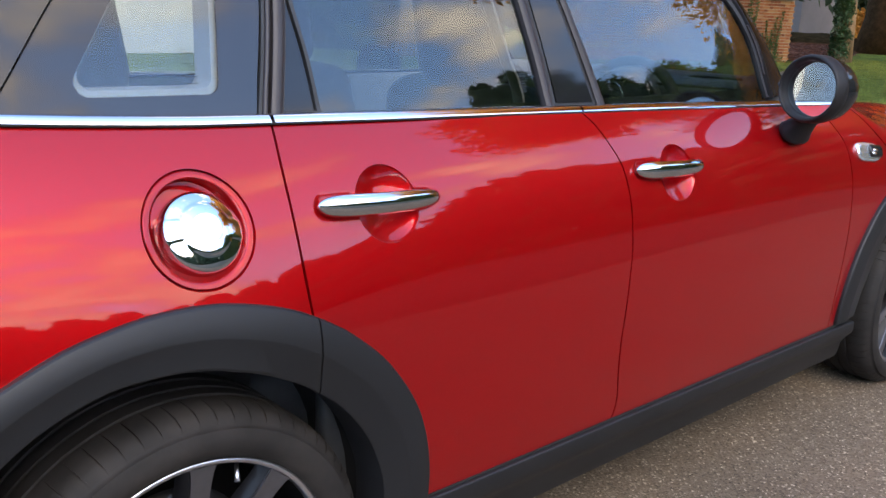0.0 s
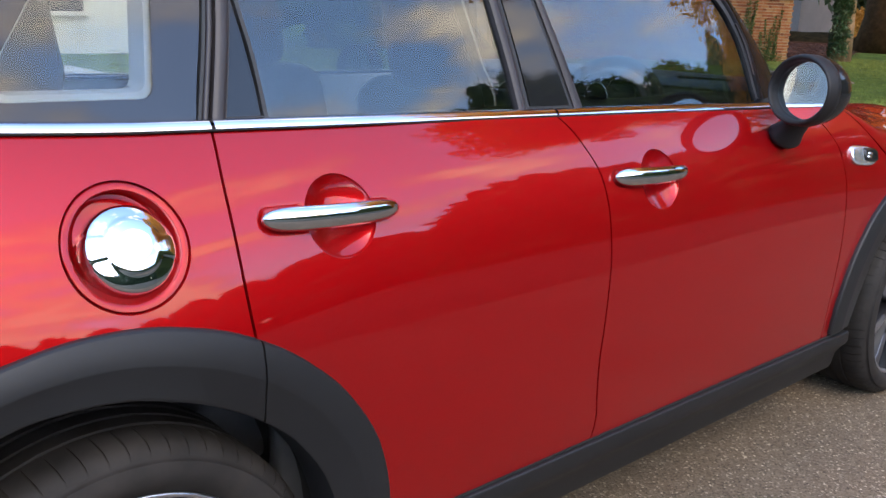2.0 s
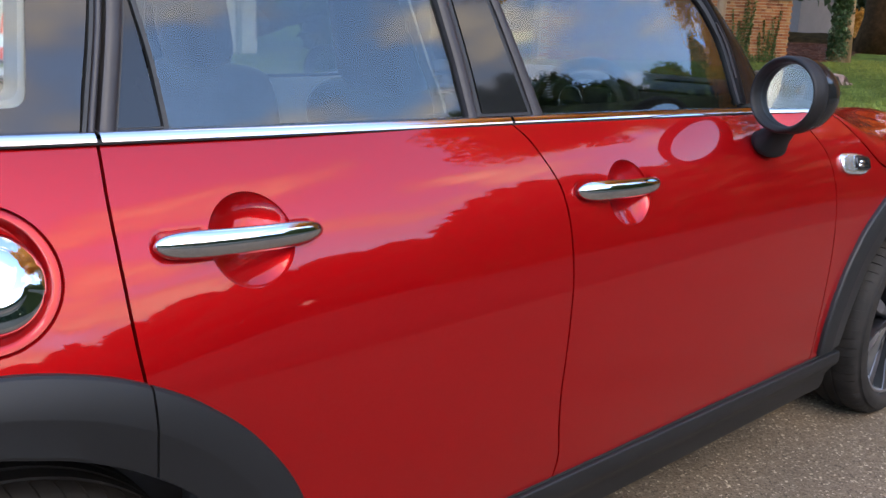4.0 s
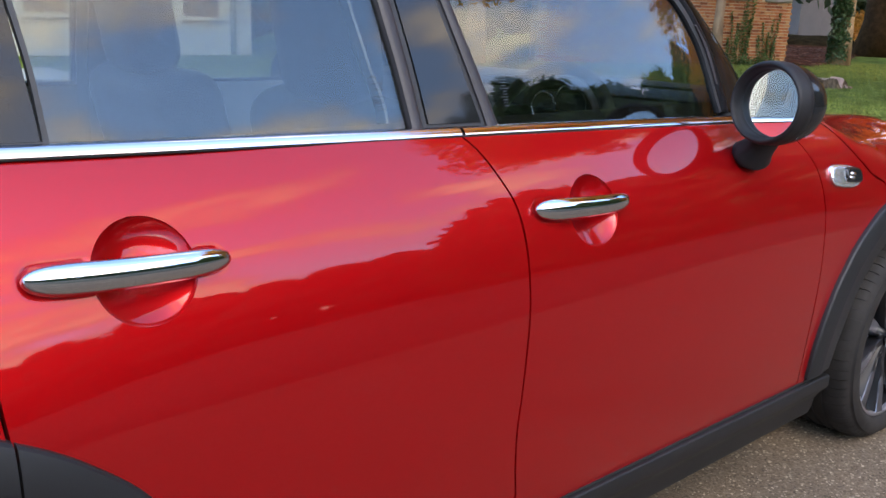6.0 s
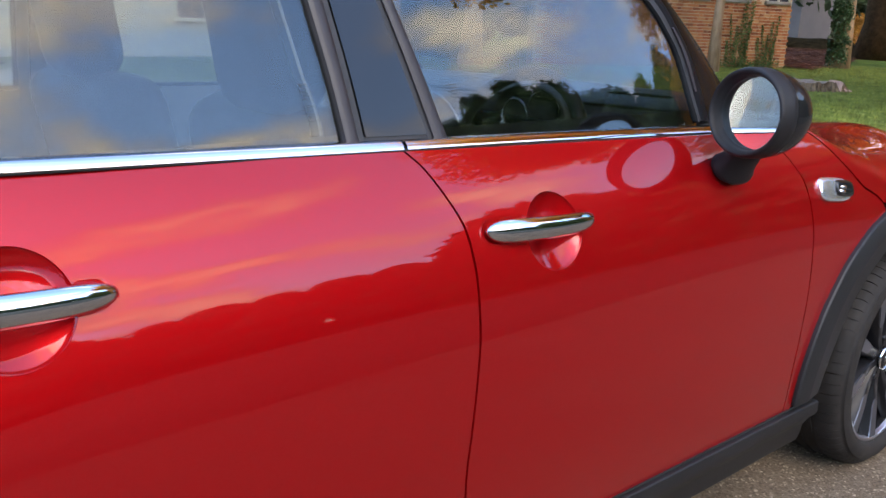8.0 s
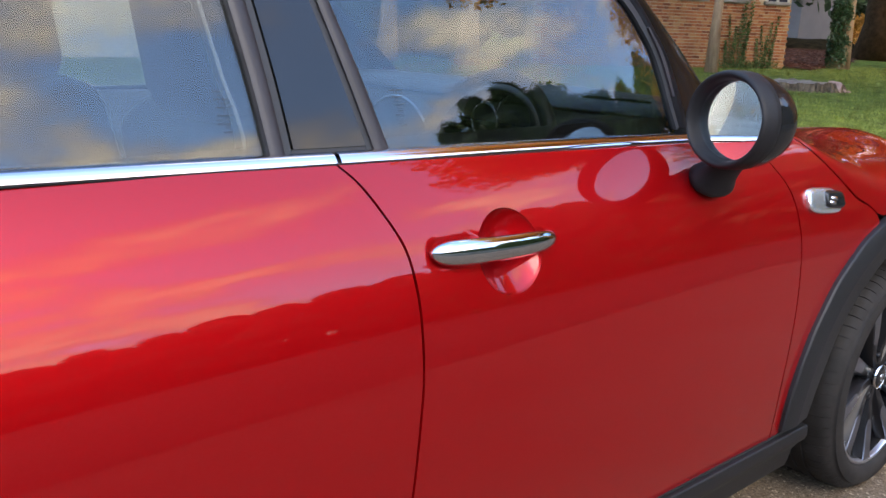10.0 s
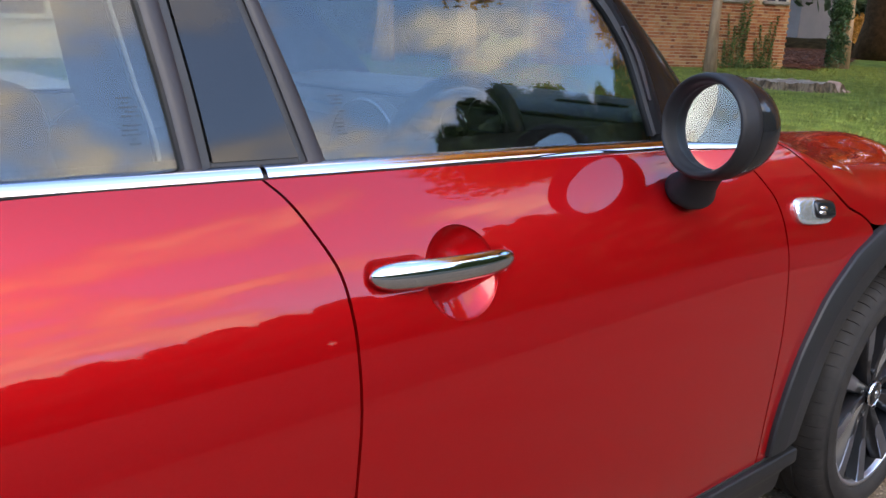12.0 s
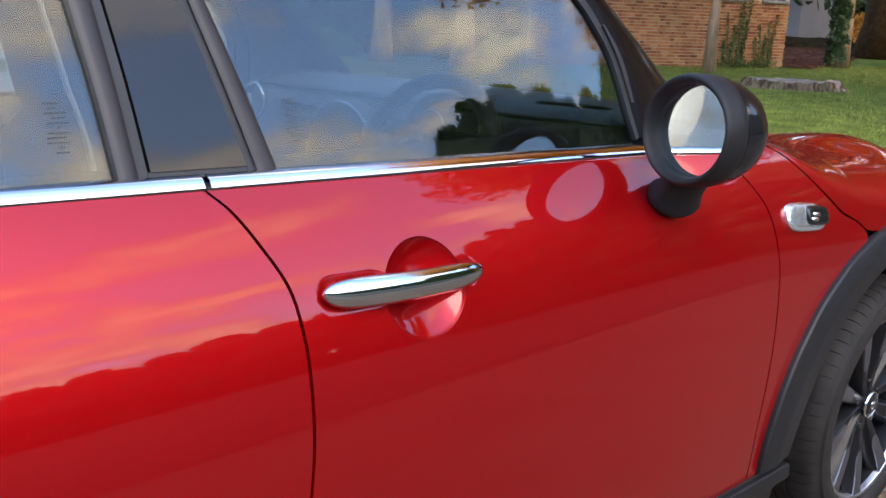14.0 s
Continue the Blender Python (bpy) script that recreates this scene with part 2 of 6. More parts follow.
def glass(x, z):
    """y of the side windows, which lean inwards."""
    u = z - (1.005 - 0.0200 * x)
    y = 0.112 + 0.368 * u + 0.15 * max(u, 0) ** 2
    if x < -0.15:
        y += 0.35 * (x + 0.15) ** 2
    if x > 1.5:
        y += 0.25 * (x - 1.5) ** 2
    return y


def place(x, y, z, left):
    if not left:
        return (x, y, z)
    return (x, 2 * YC - y, z - 0.05 * min(1.0, max(0.0, (z - 0.5) / 0.4)))   # the far side sits a little lower on the cambered drive


def panel(fn, lower_left, lower_right, nu, nv, holes=(), left=False, flange=0.014, offset=0.0, rows=None):
    """A pressed panel on the surface fn between two border lines of (x, z), both from the bottom up; holes: (cx, cz, rim, rings),
    rim(angle) the radius, rings (share of the radius, depth) towards the middle, none for an open hole."""
    bm = bmesh.new()
    a, b = spline([(x, z, 0) for x, z in lower_left], nv + 1), spline([(x, z, 0) for x, z in lower_right], nv + 1)
    flat = rows or [[a[j].lerp(b[j], i / nu) for i in range(nu + 1)] for j in range(nv + 1)]
    grid = [[bm.verts.new(place(p.x, fn(p.x, p.y) + offset, p.y, left)) for p in row] for row in flat]
    skip, blocks = set(), []
    for cx, cz, rim, rings in holes:
        inside = [(i, j) for j in range(nv + 1) for i in range(nu + 1)
                  if math.hypot(flat[j][i].x - cx, (flat[j][i].y - cz) / 0.94) < 1.12 * rim(math.atan2(flat[j][i].y - cz, flat[j][i].x - cx))]
        i0, i1 = min(i for i, j in inside) - 1, max(i for i, j in inside) + 1
        j0, j1 = min(j for i, j in inside) - 1, max(j for i, j in inside) + 1
        skip |= {(i, j) for i in range(i0, i1) for j in range(j0, j1)}
        loop = [(i, j0) for i in range(i0, i1)] + [(i1, j) for j in range(j0, j1)] + [(i, j1) for i in range(i1, i0, -1)] + [(i0, j) for j in range(j1, j0, -1)]
        blocks.append((cx, cz, rim, rings, loop))

    def quad(q):
        bm.faces.new(q[::-1] if left else q)
    for j in range(nv):
        for i in range(nu):
            if (i, j) not in skip:
                quad((grid[j][i], grid[j][i + 1], grid[j + 1][i + 1], grid[j + 1][i]))
    outer = [e for e in bm.edges if e.is_boundary]
    rims = []
    for cx, cz, rim, rings, loop in blocks:
        outer = [e for e in outer if not all(v in {grid[j][i] for i, j in loop} for v in e.verts)]
        prev = [grid[j][i] for i, j in loop]
        pts = [flat[j][i] for i, j in loop]
        ang = [math.atan2((p.y - cz) / 0.94, p.x - cx) for p in pts]
        goal = [(cx + rim(t) * math.cos(t), cz + 0.94 * rim(t) * math.sin(t)) for t in ang]
        steps = [(k / 3, None, 0.0, 0.0) for k in (1, 2, 3)] + [(None, *r) if len(r) == 3 else (None, *r, 0.0) for r in rings]
        for f, share, depth, lift in steps:
            now = []
            for p, g in zip(pts, goal):
                if share is None:
                    x, z = p.x + (g[0] - p.x) * f, p.y + (g[1] - p.y) * f
                else:
                    x, z = cx + (g[0] - cx) * share, cz + lift + (g[1] - cz) * share
                now.append(bm.verts.new(place(x, fn(x, z) + offset + depth, z, left)))
            for k in range(len(now)):
                k2 = (k + 1) % len(now)
                quad((prev[k], prev[k2], now[k2], now[k]))
            prev = now
            if f == 1:
                rims.append(now)
        if rings:
            c = bm.verts.new(place(cx, fn(cx, cz + lift) + offset + rings[-1][1], cz + lift, left))
            for k in range(len(prev)):
                k2 = (k + 1) % len(prev)
                f = (prev[k], prev[k2], c)
                bm.faces.new(f[::-1] if left else f)
    edges = [e for e in bm.edges if e.is_boundary]
    for e in edges:
        e.smooth = False
    r = bmesh.ops.extrude_edge_only(bm, edges=edges)
    moved = [v for v in r["geom"] if isinstance(v, bmesh.types.BMVert)]
    for v in moved:
        v.co.y += -flange if left else flange
    for f in bm.faces:
        f.smooth = True
    sharpen(bm, 30)
    return bm


def band(fn, edge_a, edge_b, nu, nv, thick=0.006, offset=0.0, left=False, crown=0.0, wrap=0.0):
    """A slab of even thickness on the surface fn between two lines of (x, z)."""
    bm = bmesh.new()
    a, b = spline([(x, z, 0) for x, z in edge_a], nv + 1), spline([(x, z, 0) for x, z in edge_b], nv + 1)
    sheets = []
    for d in (offset, offset + thick):
        sheets.append([[bm.verts.new(place(p.x, fn(p.x, p.y) + d + wrap * (i / nu) ** 2 - (crown * math.sin(math.pi * i / nu) ** 0.6 if d == offset else 0), p.y, left)) for i, p in enumerate(a[j].lerp(b[j], i / nu) for i in range(nu + 1))] for j in range(nv + 1)])
    for s, g in enumerate(sheets):
        for j in range(nv):
            for i in range(nu):
                q = (g[j][i], g[j][i + 1], g[j + 1][i + 1], g[j + 1][i])
                bm.faces.new(q if (s == 0) != left else q[::-1])
    f, k = sheets
    ring = [(0, i) for i in range(nu)] + [(j, nu) for j in range(nv)] + [(nv, i) for i in range(nu, 0, -1)] + [(j, 0) for j in range(nv, 0, -1)]
    for (j, i), (j2, i2) in zip(ring, ring[1:] + ring[:1]):
        q = (f[j][i], k[j][i], k[j2][i2], f[j2][i2])
        bm.faces.new(q if not left else q[::-1])
    sharpen(bm, 40)
    return bm


car = thing("car", "glossy red five-door hatchback with chrome trim, parked on tarmac", "car")

# border lines of the panels, (x, z) from the bottom up
GAP = 0.0022
SILL_Z = 0.328
gap_rear = [(0.190, 0.700), (0.183, 0.735), (0.179, 0.80), (0.179, 0.872), (0.183, 0.93), (0.193, belt(0.19))]
gap_mid = [(0.945, SILL_Z), (0.954, 0.352), (0.957, 0.385), (0.949, 0.440), (0.946, 0.508), (0.953, 0.573), (0.962, 0.644), (0.970, 0.706),
           (0.973, 0.775), (0.972, 0.822), (0.965, 0.872), (0.944, 0.917), (0.924, 0.951), (0.903, belt(0.9))]
gap_front = [(1.952, 0.314), (1.950, 0.422), (1.957, 0.505), (1.966, 0.593), (1.972, 0.671), (1.977, 0.739), (1.974, 0.774), (1.967, 0.812),
             (1.951, 0.853), (1.922, 0.888), (1.895, 0.914), (1.845, belt(1.84))]
bonnet_line = [(2.330, 0.752), (2.290, 0.783), (2.229, 0.808), (2.166, 0.855), (2.113, 0.895), (2.063, 0.928), (2.006, 0.951), (1.94, 0.966)]


def shifted(line, d):
    return [(x + d, z) for x, z in line]


# wheel-arch borders as radii about a centre, by angle in degrees from the front, upwards
REAR_C = (-0.03, 0.36)
FRONT_C = (2.50, 0.34)
arch_rear_out = {-8: 0.452, 8: 0.451, 20: 0.449, 35: 0.439, 48: 0.430, 60: 0.424, 75: 0.418, 90: 0.415, 102: 0.415, 115: 0.420, 130: 0.430, 150: 0.446, 170: 0.462, 188: 0.470}
arch_rear_in = {-8: 0.356, 8: 0.352, 20: 0.345, 35: 0.336, 50: 0.327, 62: 0.324, 75: 0.325, 85: 0.331, 95: 0.336, 107: 0.345, 125: 0.352, 150: 0.360, 170: 0.366, 188: 0.370}
arch_front_out = {-10: 0.520, 0: 0.525, 14: 0.49, 40: 0.43, 70: 0.425, 90: 0.428, 105: 0.432, 115: 0.440, 128: 0.459, 145: 0.488, 157: 0.505, 166: 0.513, 174: 0.518, 182: 0.515, 190: 0.51}
arch_front_in = {-10: 0.40, 0: 0.40, 14: 0.38, 40: 0.345, 70: 0.345, 90: 0.348, 107: 0.350, 124: 0.352, 136: 0.361, 150: 0.373, 162: 0.377, 175: 0.388, 184: 0.398, 190: 0.40}


def by_angle(table, deg):
    keys = sorted(table)
    deg = min(max(deg, keys[0]), keys[-1])
    for a, b in zip(keys, keys[1:]):
        if a <= deg <= b:
            t = (deg - a) / (b - a)
            t = t * t * (3 - 2 * t) * 0.35 + t * 0.65
            return table[a] * (1 - t) + table[b] * t
    return table[keys[-1]]


def arch_point(centre, table, deg, grow=0.0):
    r = by_angle(table, deg) + grow
    return (centre[0] + r * math.cos(radians(deg)), centre[1] + r * math.sin(radians(deg)))


# dish-shaped recesses
def round_rim(r):
    return lambda t: r


dish = [(0.99, 0.0008), (0.975, 0.0030)] + [(s, 0.003 + 0.025 * (1 - (s / 0.975) ** 2), 0.010 * (1 - s)) for s in (0.94, 0.9, 0.85, 0.78, 0.7, 0.6, 0.5, 0.4, 0.28, 0.14)]
filler = [(0.985, 0.004), (0.978, 0.012), (0.970, 0.012), (0.962, 0.001), (0.95, 0.0), (0.90, 0.0), (0.865, 0.0008), (0.845, 0.003), (0.825, 0.0075), (0.80, 0.015),
          (0.77, 0.023), (0.73, 0.029), (0.66, 0.033), (0.4, 0.034)]
HANDLES = ((0.340, 0.871, 0.356, 0.864), (1.120, 0.856, 1.150, 0.842))
FILLER = (0.032, 0.865)


def recessed(cx, cz, dish_x, dish_z):
    """The flank with the shallow trough pressed in round a handle bar, outside its dish."""
    def fn(x, z):
        y = side(x, z)
        if abs(z - cz) > 0.05 or abs(x - cx) > 0.15 or math.hypot(x - dish_x, (z - dish_z) / 0.94) < 0.064:
            return y
        u = min(max(x - cx, -0.102), 0.100)
        d = math.hypot(x - cx - u, z - cz + 0.002 + 0.034 * u) - (0.0208 - 0.016 * (u + 0.1))
        t = min(max(-d / 0.010, 0.0), 1.0)
        return y + 0.0026 * t * t * (3 - 2 * t)
    return fn


def flank(left):
    """Painted panels of one flank."""
    tag = dict(left=left)
    # behind and above the rear wheel
    rear_low = [arch_point(REAR_C, arch_rear_out, a, -0.025) for a in (187, 170, 155)]
    quarter = panel(side, [(-0.70, 0.36), (-0.72, 0.5), (-0.70, 0.62), (-0.69, 0.72), (-0.67, 0.84), (-0.62, belt(-0.6))],
                    [(rear_low[0][0], 0.36), rear_low[1], rear_low[2], (-0.36, 0.66), (-0.33, 0.82), (-0.32, belt(-0.32))], 10, 40, **tag)
    part("quarter_panel", quarter, PAINT, car)
    bottom = [arch_point(REAR_C, arch_rear_out, a, -0.025) for a in (140, 125, 110, 95, 80, 68, 58)]
    holes = [] if left else [(*FILLER, round_rim(0.082), filler)]
    # between the lines above the wheel: ruled from the arch up to the belt
    nu, nv = 74, 52
    lo = spline([(x, z, 0) for x, z in [(-0.3578, 0.655), *bottom[1:], (0.190 - GAP, 0.700)]], 60)
    part("rear_wing", wing_panel(lo, -0.318, 0.193 - GAP, nu, nv, holes, left, shifted(gap_rear, -GAP)), PAINT, car)
    # rear door
    door_l = [(0.425, SILL_Z)] + [arch_point(REAR_C, arch_rear_out, a, -0.02) for a in (4, 14, 24, 34, 44, 52)] + shifted(gap_rear, GAP)[0:]
    h = HANDLES[0]
    holes = [] if left else [(h[2], h[3], round_rim(0.0625), dish)]
    rear_door = part("rear_door", panel(side if left else recessed(*h), door_l, shifted(gap_mid, -GAP), *((60, 60) if left else (220, 200)), holes, **tag), PAINT, car, "glossy red rear door with a dished recess behind its handle")
    h = HANDLES[1]
    holes = [] if left else [(h[2], h[3], round_rim(0.0625), dish)]
    front_door = part("front_door", panel(side if left else recessed(*h), shifted(gap_mid, GAP), shifted(gap_front, -GAP), *((60, 60) if left else (300, 200)), holes, **tag), PAINT, car, "glossy red front door with a dished recess behind its handle")
    fender_r = [arch_point(FRONT_C, arch_front_out, a, -0.02) for a in (181, 174, 166, 157, 146, 136, 126, 117)] + shifted(bonnet_line, -GAP)[0:]
    part("front_wing", panel(side, shifted(gap_front, GAP), fender_r, 24, 90, **tag), PAINT, car)
    return rear_door, front_door


def wing_panel(lower, x_top0, x_top1, nu, nv, holes, left, right_line):
    """The panel over the rear wheel: columns rise from the arch line to the belt."""
    right = spline([(x, z, 0) for x, z in right_line], nv + 1)
    # left border straight up, right border the door gap
    a = [(lower[0].x + (x_top0 - lower[0].x) * j / nv, lower[0].y + (belt(x_top0) - lower[0].y) * j / nv) for j in range(nv + 1)]
    low = spline([tuple(p) for p in lower], nu + 1)
    top = [(x_top0 + (x_top1 - x_top0) * i / nu, belt(x_top0 + (x_top1 - x_top0) * i / nu)) for i in range(nu + 1)]
    def at(i, j):
        u, v = i / nu, j / nv
        l, r, b, t = a[j], right[j], low[i], top[i]
        x = (1 - u) * l[0] + u * r.x + (1 - v) * b.x + v * t[0] - ((1 - u) * (1 - v) * low[0].x + u * (1 - v) * low[-1].x + (1 - u) * v * top[0][0] + u * v * top[-1][0])
        z = (1 - u) * l[1] + u * r.y + (1 - v) * b.y + v * t[1] - ((1 - u) * (1 - v) * low[0].y + u * (1 - v) * low[-1].y + (1 - u) * v * top[0][1] + u * v * top[-1][1])
        return x, z
    return panel_from(at, nu, nv, holes, left)


def panel_from(at, nu, nv, holes, left):
    """panel() on a free grid of (x, z)."""
    rows = [[Vector((*at(i, j), 0)) for i in range(nu + 1)] for j in range(nv + 1)]
    return panel(side, [(0, 0), (0, 1)], [(1, 0), (1, 1)], nu, nv, holes, left, rows=rows)


doors = flank(False)
flank(True)


def cladding(centre, out, inn, a0, a1, left, cut0=None, cut1=None):
    """Black plastic arch trim from angle a0 to a1: a broad outer face, a crease, a darker inner face and a lip turned in. cut0, cut1: x of an upright end."""
    bm = bmesh.new()
    n = max(8, int(abs(a1 - a0) / 2.0))
    shares = ((0.0, 0.004), (0.0, -0.008), (0.03, -0.0115), (0.08, -0.013), (0.28, -0.0148), (0.46, -0.0150), (0.49, -0.0145), (0.53, -0.0130), (0.94, -0.0075), (0.985, -0.0055), (1.0, -0.001), (1.0, 0.07))

    def at(d, s):
        o, i = arch_point(centre, out, d), arch_point(centre, inn, d)
        return o[0] + (i[0] - o[0]) * s, o[1] + (i[1] - o[1]) * s

    def end_angle(s, cut, fallback):
        if cut is None:
            return fallback
        lo, hi = 20.0, 120.0
        for _ in range(40):
            m = (lo + hi) / 2
            lo, hi = (m, hi) if at(m, s)[0] > cut else (lo, m)
        return lo
    ends = [(end_angle(s, cut0, a0), end_angle(s, cut1, a1)) for s, _ in shares]
    rows = []
    for k in range(n + 1):
        row = []
        for (s, dy), (e0, e1) in zip(shares, ends):
            x, z = at(e0 + (e1 - e0) * k / n, s)
            row.append(bm.verts.new(place(x, side(x, z) + dy, z, left)))
        rows.append(row)
    for p, q in zip(rows, rows[1:]):
        for j in range(len(shares) - 1):
            f = (p[j], p[j + 1], q[j + 1], q[j])
            bm.faces.new(f if (a1 > a0) == left else f[::-1])
    for row in (rows[0], rows[-1]):
        inner = [bm.verts.new(v.co + Vector((0, -0.012 if left else 0.012, 0))) for v in row[1:10]]
        for j in range(8):
            bm.faces.new((row[1 + j], row[2 + j], inner[j + 1], inner[j]))
    sharpen(bm, 20)
    return part("arch_cladding", bm, CLADDING, car, "matt black plastic wheel-arch trim", smooth=True)


for left in (False, True):
    cladding(REAR_C, arch_rear_out, arch_rear_in, 188, 61, left, cut1=0.1855)
    cladding(REAR_C, arch_rear_out, arch_rear_in, 61, -4, left, cut0=0.1885)
    cladding(FRONT_C, arch_front_out, arch_front_in, -6, 181, left)

    # sill: a rounded black moulding between the arches
    bm = bmesh.new()
    n = 40
    rows = []
    for k in range(n + 1):
        f = k / n
        x_top, x_low = 0.40 + f * (2.100 - 0.40), 0.36 + f * (2.150 - 0.36)
        row = []
        for z, dy in ((0.343, 0.006), (0.3425, -0.0075), (0.3405, -0.0103), (0.337, -0.0115), (0.300, -0.011), (0.288, -0.007), (0.272, 0.006), (0.245, 0.019), (0.213, 0.021), (0.190, 0.025), (0.184, 0.12)):
            zz = z - 0.016 * f - (0.004 + 0.007 * f if z > 0.3 else 0)
            t = (0.343 - z) / 0.147
            x = x_top + (x_low - x_top) * t
            row.append(bm.verts.new(place(x, side(1.2, z) + dy, zz, left)))
        rows.append(row)
    for p, q in zip(rows, rows[1:]):
        for j in range(10):
            f = (p[j], p[j + 1], q[j + 1], q[j])
            bm.faces.new(f[::-1] if left else f)
    for row in (rows[0], rows[-1]):
        c = [bm.verts.new(v.co + Vector((0, -0.05 if left else 0.05, 0))) for v in row]
        for j in range(10):
            bm.faces.new((row[j], row[j + 1], c[j + 1], c[j]))
    sharpen(bm, 30)
    part("sill_cladding", bm, CLADDING, car, "matt black plastic sill moulding")

    # black band laid on as the shadow in the gap between door bottoms and sill
    bm = band(side, [(0.405, 0.334), (1.2, 0.3245), (2.085, 0.314)], [(0.405, 0.3430), (1.2, 0.3330), (2.085, 0.322)], 1, 30, 0.01, -0.0012, left)
    part("sill_gap_shadow", bm, GAPBLACK, car)

    # dark shell behind the gaps, and the wheel housings
    bm = bmesh.new()
    n = 60
    for x0, x1, z0, z1 in ((0.40, 2.0, 0.20, 0.99), (-0.62, 0.40, 0.76, 0.99), (1.9, 2.24, 0.70, 0.83), (1.9, 2.0, 0.3, 0.8), (0.18, 0.42, 0.62, 0.8)):
        cols = []
        for i in range(13):
            x = x0 + (x1 - x0) * i / 12
            cols.append([bm.verts.new(place(x, side(x, z0 + (z1 - z0) * j / 8) + 0.060, z0 + (z1 - z0) * j / 8, left)) for j in range(9)])
        for p, q in zip(cols, cols[1:]):
            for j in range(8):
                bm.faces.new((p[j], p[j + 1], q[j + 1], q[j]))
    part("inner_shell", bm, GAPBLACK, car)
    for cx, cz, r in ((-0.01, 0.33, 0.36), (WHEELBASE - 0.04, 0.33, 0.385)):
        bm = bmesh.new()
        rows = []
        for k in range(33):
            a = radians(-15 + 210 * k / 32)
            rows.append([bm.verts.new(place(cx + r * math.cos(a), y, cz + r * math.sin(a), left)) for y in (0.02, 0.12, 0.30)])
        for p, q in zip(rows, rows[1:]):
            for j in range(2):
                bm.faces.new((p[j], p[j + 1], q[j + 1], q[j]))
        bm.faces.new([row[2] for row in rows])
        part("wheel_housing", bm, GAPBLACK, car)

    # chrome strip under the windows, in three lengths
    for x0, x1 in ((-0.60, 0.1905), (0.1965, 0.9050), (0.9120, 1.86)):
        bm = bmesh.new()
        path = [Vector((x0 + (x1 - x0) * k / 30, 0, 0)) for k in range(31)]

        def section(f, p, t):
            z0 = belt(p.x) + 0.0022
            h = 0.0118 if p.x < 1.3 else 0.0118 - 0.003 * ((p.x - 1.3) / 0.5) ** 1.5
            y0 = strip_y(p.x)
            loop = ((0.022, -0.001), (0.001, -0.001), (-0.0028, 0.02), (-0.0026, 0.09), (-0.0008, 0.36), (0.0014, 0.62), (0.0045, 0.86), (0.010, 0.99), (0.018, 1.0), (0.030, 0.9))
            pts = [place(p.x, y0 + dy, z0 + hz * h, left) for dy, hz in loop]
            return pts[::-1] if left else pts
        sweep(bm, path, section)
        sharpen(bm, 50)
        part("belt_strip", bm, BRIGHTCHROME, car, "polished chrome strip under the side windows")
    # black seal between the strip and the paint
    bm = bmesh.new()
    sweep(bm, [Vector((-0.60 + 2.45 * k / 40, 0, 0)) for k in range(41)],
          lambda f, p, t: [place(p.x, strip_y(p.x) + dy, belt(p.x) + dz, left) for dy, dz in ((-0.0015, -0.0015), (-0.0020, 0.0022), (0.03, 0.004), (0.03, -0.005))])
    part("belt_seal", bm, GAPBLACK, car)


# ---- windows and pillars ----
def zb(x):
    return 1.004 - 0.0200 * x


